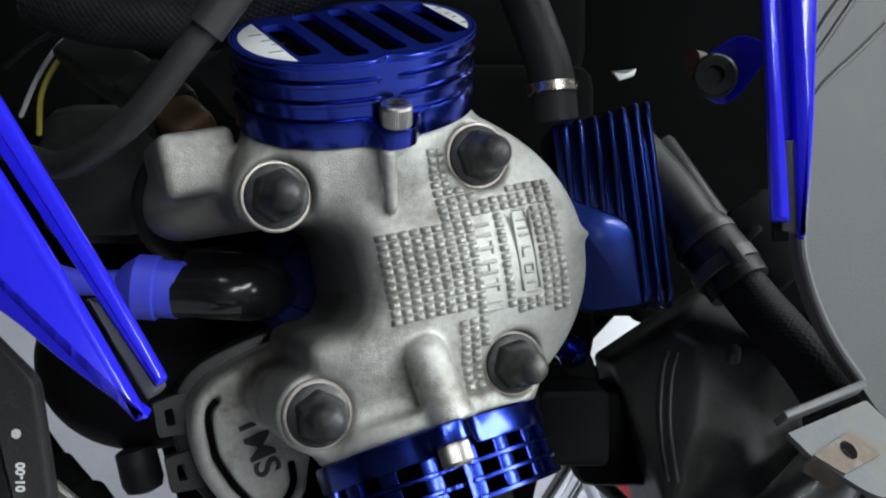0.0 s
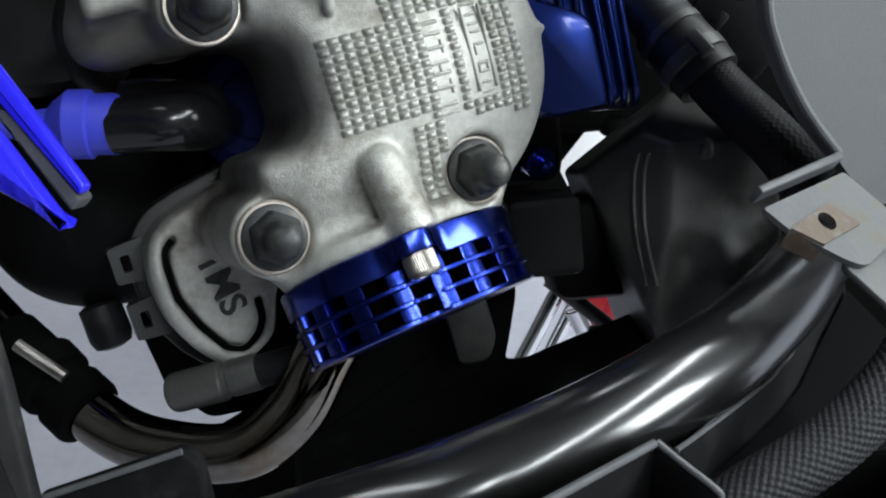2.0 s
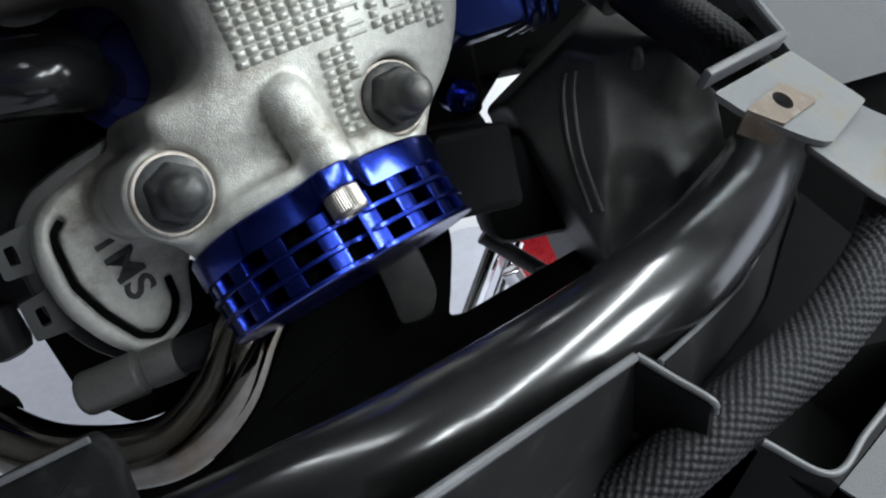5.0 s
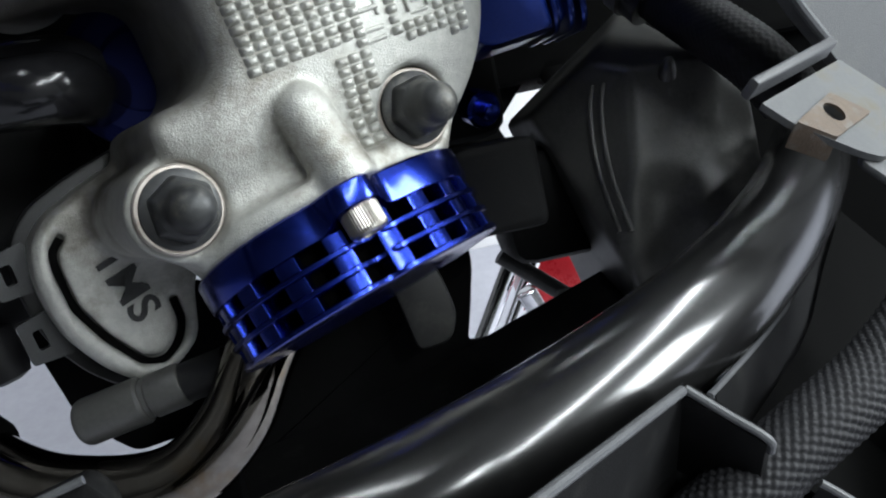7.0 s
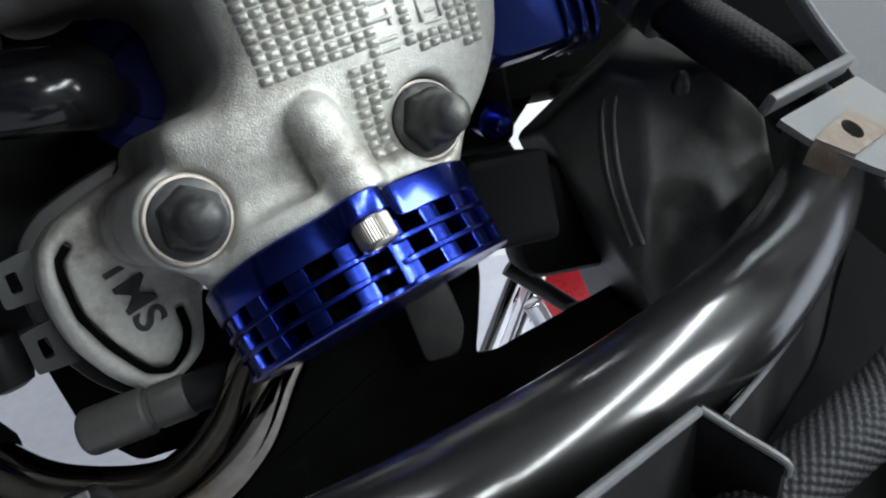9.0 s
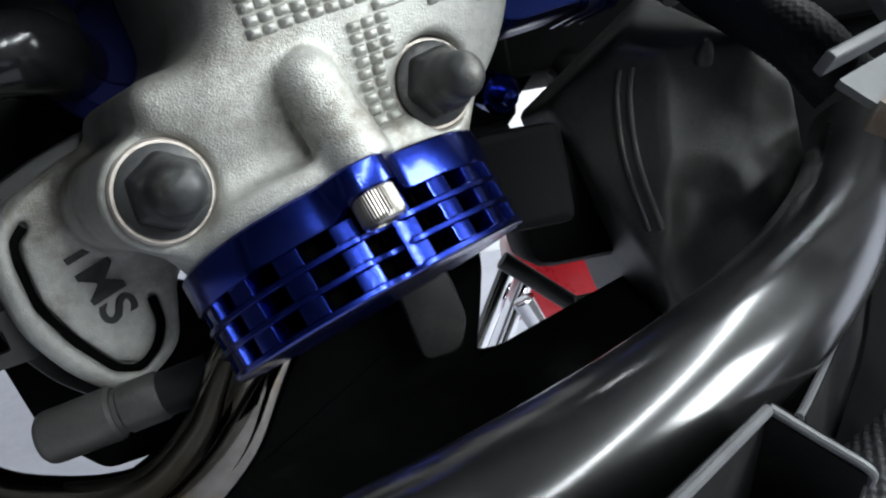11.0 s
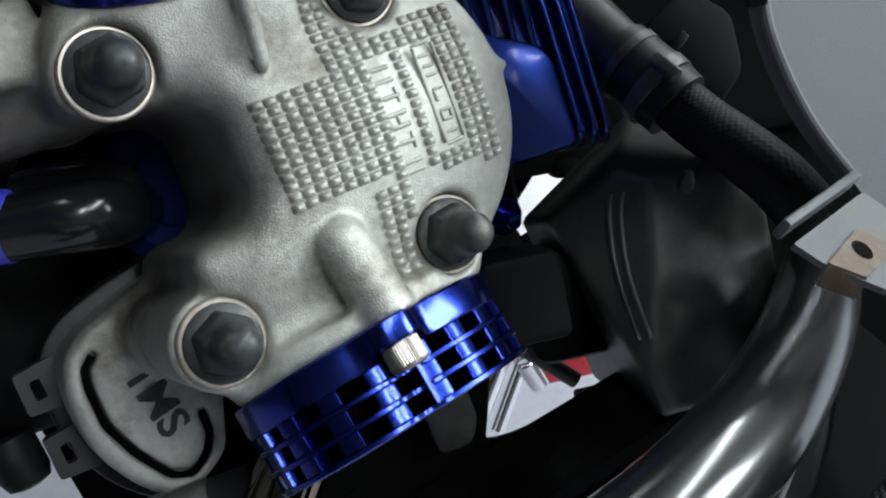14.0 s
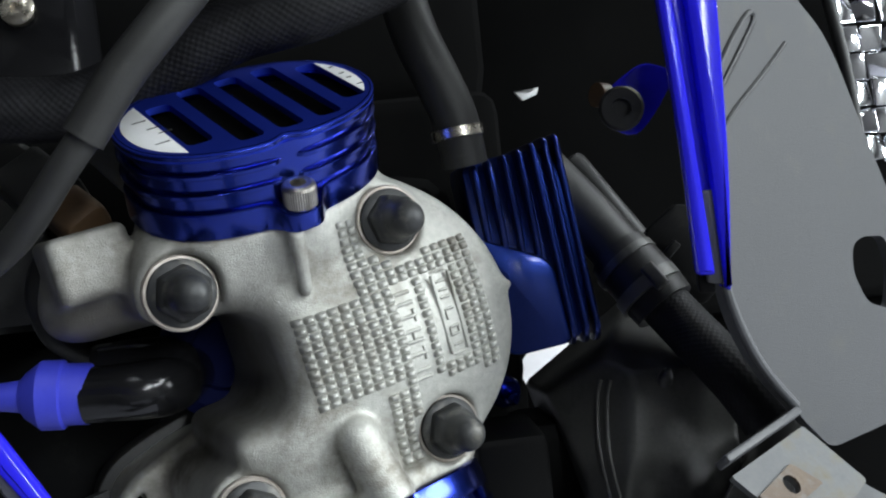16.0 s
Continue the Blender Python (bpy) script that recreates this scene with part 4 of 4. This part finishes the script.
part("neck", lathe([(4, 28), (5, 28.6), (5, 40), (4, 40.5)], (-75, -91.5, -43), (1, 0.19, 0.12), 32), RUBBER, stub)

tray = thing("lower_tray", "black plastic lower cowl with a square pocket", "tray", (60, -100, 40))
corner, far = np.array((48.2, -88.6, 49.5)), np.array((59.3, -98.8, 53.5))
lead = corner + 78 * np.array((-0.663, 0.038, 0.748))
sink = np.array((0.3, -17.5, -12.5))
part("pocket_wall", ribbon([lead, (lead + corner) / 2, corner], (0.6, 1.9, -0.6), sink), TRAY, tray)
part("pocket_side", ribbon([corner, (corner + far) / 2, far], (1.5, 1.4, -0.3), sink), TRAY, tray)
part("pocket_floor", ribbon([lead + sink, corner + sink, far + sink], (-8, -26, -2), (0.4, -0.6, -2)), TRAY, tray)
channel = [(52, -90.8, 50), (56, -91.4, 44.2), (68, -93.2, 26), (80, -94.6, 8), (92, -95.2, -9), (104, -93.5, -26), (118, -86, -45), (134, -74, -62)]
part("channel_wall", ribbon(channel, (1.4, 1.2, 0.4), (6, -22, -12)), TRAY, tray)
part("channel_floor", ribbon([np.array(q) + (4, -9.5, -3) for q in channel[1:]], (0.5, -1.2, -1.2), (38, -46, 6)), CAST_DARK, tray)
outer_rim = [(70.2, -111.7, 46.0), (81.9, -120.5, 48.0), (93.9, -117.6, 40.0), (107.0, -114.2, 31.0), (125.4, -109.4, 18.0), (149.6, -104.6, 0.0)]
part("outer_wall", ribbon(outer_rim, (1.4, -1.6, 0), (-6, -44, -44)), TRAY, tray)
# Added near-black sheet, painting the darkness below the hose over the floor.
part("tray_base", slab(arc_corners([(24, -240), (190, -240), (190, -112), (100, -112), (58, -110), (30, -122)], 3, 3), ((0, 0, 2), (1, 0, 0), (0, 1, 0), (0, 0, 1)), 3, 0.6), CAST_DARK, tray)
part("outer_panel", ribbon([np.array(q) + (2, -2.5, -1) for q in outer_rim[1:]], (0.5, -1.2, -1.2), (60, -60, -10)), GREY_PLASTIC, tray, "grained grey outer cowl face")
# Paler rim pipes paint the light caught along the wall tops.
for edge_run, thick in (([lead, (lead + corner) / 2, corner - (0.8, 0, -0.9)], 0.95), ([corner, (corner + far) / 2, far, far + (0.9, -3, -2)], 0.75), (channel, 0.75), (outer_rim, 0.75)):
    part("rim", pipe(np.array(edge_run) + (0.4, 1.0, 0.2), thick, 10), RIM_GREY, tray, "paler rim edge, painted as if lit")

hose_low = thing("braided_hose", "black braided hose along the lower cowl", "hose", (90, -100, 28))
hp_low = [(35.2, -119.8, 46.0), (52.1, -113.1, 44.0), (70.7, -105.6, 39.0), (91.6, -98.8, 31.0), (109.5, -89.9, 22.0), (121.7, -82.8, 12.0), (137.4, -70.9, -4.0)]
part("core", pipe(hp_low, 6.4, 24), RUBBER, hose_low)
part("braid", braid(hp_low, 6.4, 20, 2.3, 0.9, 6), BRAID, hose_low, "woven fibre braid", 60, "stuff")

hose_right = thing("ribbed_air_hose", "black air hose with a clamp and braided end", "hose", (100, -10, -80))
part("hose", pipe([(70, 38, -110), (82, 20, -98), (92, 4, -90)], 9.5, 28), HOSE, hose_right)
part("collar", pipe([(90, 6, -90), (97, -6, -82), (101, -13, -78)], [11, 11.5, 11], 28), BLACK_PLASTIC, hose_right)
hp_r = [(99, -9, -80), (105, -19, -72), (110, -28, -61), (115, -37, -52), (121, -48, -48)]
part("sleeve", pipe(hp_r, 8.0, 24), RUBBER, hose_right)
part("braid", braid(hp_r, 8.0, 22, 2.0, 0.7, 4), BRAID, hose_right, "woven fibre braid", 60, "stuff")

hose_top = thing("rubber_hose", "thick black rubber hose over the engine top", "hose", (-68, 30, 45))
path_top = np.array([(-130, 40, -5), (-112, 26, 6), (-99, 20.5, 14), (-90, 19, 20), (-80, 22, 27), (-68, 29.5, 33), (-57, 42, 36), (-50, 50, 37)]) + (-1.4, 1.4, 0)
part("hose", pipe(path_top, 3.4, 24), HOSE, hose_top)
part("sleeve", pipe(np.array([(-52, 48, 37), (-43, 60, 37), (-33, 71, 36), (-18, 88, 32)]) + (-1.4, 1.2, 0), 4.6, 24), HOSE, hose_top, "dull rubber outer sleeve")

hose_back = thing("braided_loom", "black braided cable loom behind the hose", "hose", (-60, 72, -30))
hp_b = [(-116, 72, -24), (-100, 66.5, -21), (-86, 64.6, -20), (-71, 63.8, -20), (-58, 66.8, -20), (-43, 72.8, -19), (-25, 80, -18), (-4, 84, -18), (18, 92, -22)]
part("core", pipe(hp_b, 8.0, 24), RUBBER, hose_back)
part("braid", braid(hp_b, 8.0, 24, 1.9, 0.7, 4), BRAID, hose_back, "woven fibre braid", 60, "stuff")

breather = thing("breather_hose", "black breather hose with a bright spring clip", "hose", (32, 55, -50))
part("hose", pipe([(18, 120, -60), (23, 84, -48), (29, 66, -46), (33, 54, -46), (35, 40, -48)], 7.0, 24), HOSE, breather)
part("spring_clip", lathe([(7.2, 0), (7.8, 0.2), (7.8, 3.0), (7.2, 3.2)], (33.4, 51, -46), (0.1, -1, 0), 32), CLIP, breather, "bright spring steel clip")

# ---------------------------------------------------------------- black covers and dark masses behind
def sd_hull(p, planes, rnd):
    """A convex faceted solid: the inside of several planes, each a point and an outward direction."""
    d = np.full(p.shape[:-1], -1e9)
    for q, nrm in planes:
        d2 = (p - np.asarray(q, float)) @ unit(nrm)
        d = -blend(-d, -d2, rnd)
    return d


def shroud_field(p):
    d = sd_hull(p, [((95, -30.5, -72), (0.05, 1, 0.40)), ((95, -40, -66.5), (0.10, 0.14, 1)), ((112, -37, -70), (0.8, 0.7, 0.2)), ((118, -60, -66), (1, 0.0, 0.2)),
                    ((72, -40, -78), (-0.72, 0.22, 0.66)), ((71.5, -31.5, -85), (-0.56, 0.83, 0)), ((60.5, -45, -95), (-0.96, -0.25, 0.05)), ((90, -100, -60), (0, -1, 0)), ((95, -50, -125), (0, 0, -1))], 1.8)
    # a bulge runs down the face, with a scooped hollow beside it
    d = blend(d, sd_capsule(p, (101, -58, -76), (105, -90, -68), 10, 11), 8)
    d = carve(d, sd_capsule(p, (87, -68, -56), (84, -100, -50), 9, 14), 4)
    return d


shroud = thing("cooling_shroud", "dusty black plastic cooling shroud with moulded bumps", "shroud", (92, -55, -80))
shell = part("shell", cast_mesh(shroud_field, (50, -114, -130), (126, -10, -22), 1.2), DUSTY, shroud, sharp=180)
part("nub", lathe([(2.6, -2), (2.4, 0.5), (1.5, 3.6), (0.8, 4.6), (0, 4.8)], (95.2, -34.6, -66.0), (0, 0.7, 0.72), 20), DUSTY, shell, "small moulded cone")
part("hump", pipe([(83, -37.5, -69), (84.5, -34, -69.5), (87.2, -32.6, -69.5), (90, -34.4, -68.5)], 1.3, 12), DUSTY, shell, "moulded hump")
for off in (0, 2.6):
    part("seam", pipe([(a, b, -78.2 + (0.72 * (a - 72) - 0.22 * (b + 40)) / 0.66) for a, b in ((76.0 + off, -34.5), (74.0 + off, -42), (72.4 + off, -58), (73.4 + off, -76))], 0.9, 10), DUSTY, shell, "raised seam")

solid("coil_box", box((30, -68, -85), (52, -44, -50), bevel=2), TRAY, "dull black plastic box beside the shroud", "box", (40, -60, -70))
# Two added near-black plates stand in for the darkness round the gap.
mount = thing("gap_dark_fill", "near-black plates added to fill the dark round the gap", "mount plate", (60, -60, -164))
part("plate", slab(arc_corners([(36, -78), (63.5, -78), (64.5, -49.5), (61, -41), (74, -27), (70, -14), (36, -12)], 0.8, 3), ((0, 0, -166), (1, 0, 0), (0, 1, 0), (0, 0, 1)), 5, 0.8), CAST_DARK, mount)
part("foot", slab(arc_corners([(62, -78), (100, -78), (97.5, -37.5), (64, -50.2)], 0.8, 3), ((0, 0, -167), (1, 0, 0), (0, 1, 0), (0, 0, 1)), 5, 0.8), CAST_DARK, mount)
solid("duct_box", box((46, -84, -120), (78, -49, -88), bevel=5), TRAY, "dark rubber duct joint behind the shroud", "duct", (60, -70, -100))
# Added near-black blocks fill the depth behind, its shade put into their colour.
solid("crankcase", box((-130, -44, -300), (57, 70, -112), bevel=6), CAST_DARK, "near-black crankcase block, deep shade put into its colour", "engine part", (-20, -44, -200))
solid("cylinder_barrel", box((-60, -46, -130), (34, 40, -70), bevel=12), CAST_DARK, "near-black cylinder barrel block, shade put into its colour", "engine part", (-10, -46, -100))
solid("inner_cowl", box((52, -28, -330), (260, 200, -152), bevel=4), CAST_DARK, "near-black block filling the shaded depth behind the side cover", "cowl", (150, -14, -240))
solid("flank_cowl", box((97, -150, -176), (270, -24, -166), bevel=2), CAST_DARK, "near-black sheet filling the shaded depth beside the shroud", "cowl", (180, -150, -250))
# Added sheet that covers the floor with painted darkness below the tube.
solid("splash_panel", slab(arc_corners([(66, -160), (80, -128), (96, -104), (132, -70), (190, -40), (220, -160)], 4, 3), ((0, 0, -84), (1, 0, 0), (0, 1, 0), (0, 0, 1)), 5, 1), CAST_DARK, "near-black sheet added to fill the dark under the frame tube", "panel", (120, -120, -82))
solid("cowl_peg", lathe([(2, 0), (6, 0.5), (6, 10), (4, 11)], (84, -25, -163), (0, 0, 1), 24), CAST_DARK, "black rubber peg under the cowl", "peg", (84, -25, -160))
solid("centre_cowl", box((30, 8, -330), (90, 200, -160), bevel=10), CAST_DARK, "near-black block filling the shaded depth behind the breather hose", "cowl", (60, 8, -240))
solid("upper_cowl", box((-240, 60, -320), (60, 220, -140), bevel=15), CAST_DARK, "near-black block filling the shaded depth over the engine", "cowl", (-90, 60, -220))
# Unseen slab, added only to keep lamp light off the upper engine.
solid("front_cowl", box((-240, 125, -40), (150, 147, 60), bevel=8), BLACK_PLASTIC, "unseen black slab added above to shade the engine", "cowl", (0, 130, 40))
# Unseen box, added to cut the light arriving from the left.
solid("leg_shield", box((-330, -120, -110), (-178, 230, 120), bevel=10), BLACK_PLASTIC, "unseen black box added beside the engine to block light", "leg shield", (-250, -100, 0))
solid("left_cowl", box((-260, -20, -260), (-125, 200, -110), bevel=12), CAST_DARK, "near-black block filling the shaded depth beside the engine", "cowl", (-190, -20, -180))


def fan_cover_field(p):
    d = sd_ball((p - np.array((-108, -38, -95))) / np.array((36, 33, 30)), (0, 0, 0), 1.0) * 30
    return blend(d, sd_box(p, (-92, -40, -100), (20, 26, 18), 6), 8)


solid("fan_cover", cast_mesh(fan_cover_field, (-150, -76, -130), (-68, -2, -60), 1.8), TRAY, "dull black rounded fan cover behind the fairing", "cover", (-108, -60, -95), 180)
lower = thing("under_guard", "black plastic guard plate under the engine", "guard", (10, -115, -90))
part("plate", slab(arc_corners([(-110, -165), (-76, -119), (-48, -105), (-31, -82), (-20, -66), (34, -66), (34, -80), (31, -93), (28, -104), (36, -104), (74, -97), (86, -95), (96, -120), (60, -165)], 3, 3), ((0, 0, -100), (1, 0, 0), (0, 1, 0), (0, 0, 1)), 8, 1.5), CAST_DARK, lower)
part("ledge", ribbon([(-45, -122, -70), (4, -113, -76), (40, -103, -84), (72, -95, -92), (90, -90, -92)], (2, 5, 0), (3, -12, 26)), TRAY, lower)
part("lug", slab(arc_corners([(8, -78), (22, -76), (25, -90), (22, -98), (12, -99)], 3, 4), ((0, 0, -84), (1, 0, 0), (0, 1, 0), (0, 0, 1)), 10, 1.2), HOSE, lower, "worn dark grey lug")
part("fold", beam((58, -97, -92), (76, -96, -88), 6, 9, bevel=1), TRAY, lower)

backing = thing("timing_cover_backing", "black backing plate with slotted tabs round the side lobe", "backing plate", hp(-50, -50, -92))
part("plate", slab(ring_normals(LOBE)[0] + ring_normals(LOBE)[1] * 3.5, (hp(0, 0, -86), HU, HV, HN), 9, 1), BLACK_PLASTIC, backing)
for tu, tv in ((-69.5, -39.4), (-69.2, -57.2)):
    hole_ = arc_corners([(-1.6, -2.6), (1.2, -2.6), (1.2, 2.6), (-1.6, 2.6)], 0.8, 3)
    part("tab", holed_plate(arc_corners([(-4.5, -5.5), (6, -6.5), (6, 6.5), (-4.5, 5.5)], 1, 3), [hole_], (hp(tu, tv, -75), HU, HV, HN), 4), DARK_GREY, backing)
solid("rubber_mount", lathe([(5, 0), (7, 1), (7.2, 12), (6, 15), (3, 16)], (-106, -68, -82), (0.25, -1, 0), 24), RUBBER, "short black rubber mount under the fan cover", "rubber mount", (-104, -70, -82))
solid("stay_plate", slab(arc_corners([(-104, -66), (-70, -60), (-44, -70), (-14, -66), (-14, -112), (-44, -112), (-78, -116), (-92, -104)], 3, 3), ((0, 0, -104), (1, 0, 0), (0, 1, 0), (0, 0, 1)), 4, 0.8), CAST_DARK, "black steel stay plate below the side lobe", "stay", (-76, -88, -102))

# ---------------------------------------------------------------- upper left: connectors
solid("air_duct", box((-140, 2, -125), (-93, 50, -76), bevel=9), HOSE, "dark grey moulded air duct", "duct", (-116, 4, -100))
plug = thing("wire_connector", "black wire connector on a brown sensor plug", "connector", (-92, 48, -42))
part("housing", beam((-117, 64, -58), (-90, 48, -40), 15, 13, (0.3, 0.2, 1), 1.5), HOSE, plug)
part("latch", beam((-112, 63, -50), (-98, 55, -41), 6, 3, (0.3, 0.2, 1), 0.6), BLACK_PLASTIC, plug)
part("socket", beam((-91, 49, -41), (-76, 37, -27), 16, 14, (0.3, 0.2, 1), 1.5), BLACK_PLASTIC, plug)
part("sensor_hex", beam((-79, 40, -29), (-68, 31, -20), 13, 12, (0.3, 0.2, 1), 2.5), BROWN, plug, "brown sensor body")
part("yellow_wire", pipe([(-116, 63, -57), (-123, 60, -58), (-129, 50, -60), (-134, 38, -70)], 0.9, 8), YELLOW, plug, "yellow wire")
part("white_wire", pipe([(-117, 66, -57), (-122, 66, -58), (-131, 56, -62), (-140, 44, -70)], 0.8, 8), WHITE_PRINT, plug, "white wire")
part("black_wire", pipe([(-115, 66, -56), (-121, 70, -58), (-133, 66, -62), (-145, 60, -70)], 1.0, 8), RUBBER, plug)
solid("intake_stub", beam((-60, 46, -60), (-72, 62, -48), 16, 14, bevel=3), GALV, "dull grey intake manifold lug behind the cover", "manifold", (-66, 50, -55))
solid("intake_gasket", pipe([(-78, 33, -34), (-83.5, 25, -32), (-87, 15, -32), (-85.5, 4, -36), (-80, -3, -44)], 4.2, 20), BLACK_PLASTIC, "black rubber intake gasket beside the head", "gasket", (-86, 15, -34))
carb = thing("carburettor", "black carburettor with a bright cross-head screw", "carburettor", (-108, 90, -130))
part("body", box((-128, 84, -150), (-88, 124, -112), bevel=4), GLOSS_BLACK, carb)
part("screw", lathe([(2, 0), (6, 0.3), (6, 2.2), (4.5, 3.2), (2, 3.2), (2, 1.5), (0, 1.5)], (-108, 112, -112), (0, 0.2, 1), 28), CLIP, carb, "bright cross-head screw")

# ---------------------------------------------------------------- right side: bolt, clamp plate, lamp
pivot = thing("panel_bolt", "dark socket bolt through a blue plastic tab", "bolt", (82, 50, -34))
part("tab", slab(arc_corners([(76, 46), (84, 42), (90, 48), (98, 60), (88, 64), (77, 57)], 4, 5), ((0, 0, -38), (1, 0, 0), (0, 1, 0), (0, 0, 1)), 5, 1), BLUE_PAINT, pivot, "glossy blue tab")
part("head", lathe([(3, 0), (6.0, 0.2), (6.4, 1), (6.4, 4), (5.6, 5), (2.8, 5), (2.8, 3), (0, 3)], (80, 50.5, -33), (-0.25, 0, 1), 32), BLACK_PLASTIC, pivot, "black bolt head")
part("spacer", lathe([(2, 0), (3.6, 0.2), (3.6, 4), (2, 4.2)], (77, 55, -36), (-0.8, 0.1, 0.4), 24), BROWN, pivot, "dull brass spacer")
clamp = thing("hose_clamp", "black plastic hose clamp plate with a notch", "clamp", (110, 0, -85))
part("plate", slab(arc_corners([(98, 12), (112, 22), (126, 12), (127, -6), (117, -16), (104, -4)], 4, 4), ((0, 0, -90), (1, 0, 0), (0, 1, 0), (0, 0, 1)), 4, 1), TRAY, clamp)
part("notch_tongue", beam((104, 3, -84), (109, 8, -83), 3, 3, bevel=0.5), BLACK_PLASTIC, clamp)
part("band", pipe([(95.5, -5, -81), (97.5, -8.5, -79)], 12.0, 32, 2), DUSTY, clamp)
part("band", pipe([(91.2, 3.2, -88), (92.6, 1.0, -86.6)], 11.8, 32, 2), DUSTY, clamp)
part("buckle", beam((94, 2, -72), (98, -5, -67), 5, 3, (0, 0, 1), 0.8), DUSTY, clamp)
solid("lever_arm", beam((84, 42, -125), (108, 4, -115), 9, 12, bevel=3), BLACK_PLASTIC, "dull black lever arm behind the air hose", "lever", (96, 20, -120))
solid("cable_clip", slab(arc_corners([(66, 70), (69, 66), (75, 68), (76, 71), (71, 69)], 0.8, 3), ((0, 0, -132), (1, 0, 0), (0, 1, 0), (0, 0, 1)), 2, 0.4), WHITE_PRINT, "small pale plastic cable clip", "clip", (70, 68, -131))


def lamp_unit():
    t = thing("indicator_lamp", "chromed faceted indicator lamp reflector", "lamp", (212, 70, -136))
    rng = np.random.default_rng(7)
    for i in range(4):
        for j in range(7):
            o = np.array((199 + 9.5 * i + 1.6 * (6 - j), 34 + 11 * j, -134 + rng.uniform(-1, 1)))
            nz = unit((rng.uniform(-0.5, 0.3), rng.uniform(-0.3, 0.5), 1))
            ex = unit(np.cross((0, 1, 0), nz))
            part("facet", slab(arc_corners([(-4.6, -5.3), (4.6, -5.3), (4.6, 5.3), (-4.6, 5.3)], 0.8, 2), (o, ex, np.cross(nz, ex), nz), 2, 0.5), GLASS, t)
    part("bezel", pipe([(203, 28, -131), (199, 70, -131), (192, 112, -132)], 2.5, 12), BLACK_PLASTIC, t)


lamp_unit()

# ---------------------------------------------------------------- lower left: lever bar and guard
bar_left = thing("black_bracket_bar", "black plastic bar with small pale print", "bar", (-83, -50, 62))
part("bar", slab(arc_corners([(-95, -12), (-81, -26), (-76, -60), (-73, -95), (-95, -95)], 2, 4), ((0, 0, 58), (1, 0, 0), (0, 1, 0), (0, 0, 1)), 5, 1.2), BLACK_PLASTIC, bar_left)
part("print_ring", lathe([(0.65, 0), (0.95, 0), (0.95, 0.1), (0.65, 0.1)], (-84.5, -36.6, 63.02), (0, 0, 1), 20), WHITE_PRINT, bar_left, "pale printed oval mark")
part("print_stroke", slab(arc_corners([(-84.75, -37.3), (-84.25, -37.3), (-84.25, -35.9), (-84.75, -35.9)], 0.2, 2), ((0, 0, 63.02), (1, 0, 0), (0, 1, 0), (0, 0, 1)), 0.1, 0.02), WHITE_PRINT, bar_left)
part("print_letters", placed(raised_text("01-00", 2.5, 0.12), (-83.6, -45.2, 63.05), (0, 1, 0), (-1, 0, 0), (0, 0, 1)), WHITE_PRINT, bar_left, "pale printed number", 40)
foot = thing("footboard_edge", "dark grey plastic footboard edge", "footboard", (-60, -90, 52))
part("edge", slab(arc_corners([(-78, -86), (-47, -78.5), (-44, -82), (-42, -100), (-80, -110)], 1.5, 3), ((0, 0, 48), (1, 0, 0), (0, 1, 0), (0, 0, 1)), 7, 1.2), TRAY, foot)
# Pale pipe painting the light along the footboard's top edge.
part("rim", pipe([(-78, -86, 55), (-62, -82.2, 55), (-47, -78.6, 55)], 0.7, 8, 2), RIM_GREY, foot, "paler rim edge, painted as if lit")

# ---------------------------------------------------------------- things on the floor behind
stand = thing("chrome_stand", "chromed steel work stand on the floor", "stand", (70, -180, -330))
part("rod", pipe([(50, -170, -332), (84, -114, -328)], 5.0, 20, 2), GLASS, stand)
part("rod", pipe([(66, -172, -340), (96, -120, -336)], 4.0, 20, 2), GLASS, stand)
part("socket", lathe([(4, 0), (6, 0.5), (6, 16), (4, 16.5)], (92, -148, -325), (-0.4, 1, 0.2), 24), GLASS, stand)
solid("red_case", box((88, -152, -380), (150, -104, -335), bevel=4), RED, "glossy red tool case on the floor", "tool case", (120, -148, -355))
solid("brake_rod", pipe([(58, -94, -200), (84, -118, -200)], 3.6, 16, 2), BLACK_PLASTIC, "thin black control rod", "rod", (70, -106, -200))
solid("paper_tag", slab(arc_corners([(-12, -132), (-7, -134), (-5.5, -127), (-10, -124)], 0.8, 3), ((0, 0, -94), (1, 0, 0), (0, 1, 0), (0, 0, 1)), 0.6, 0.2), WHITE_PRINT, "small torn paper scrap on the guard", "paper", (-9, -129, -94))
solid("white_board", slab(arc_corners([(40, -130), (180, -130), (180, 20), (40, 20)], 3, 3), ((0, 0, -520), (1, 0, 0), (0, 1, 0), (0, 0, 1)), 4, 1), WHITE_SHEET, "white board standing on the floor behind", "board", (100, -130, -520))
solid("cover_bolt", lathe([(2, 0), (5.2, 0), (5.4, 1), (5.4, 7), (4.6, 8), (2.5, 8), (2.2, 12), (0, 12.5)], (42, -33, -82), (0.3, -0.3, 0.9), 24), BLUE, "blue anodised bolt under the side cover", "bolt", (42, -33, -80))
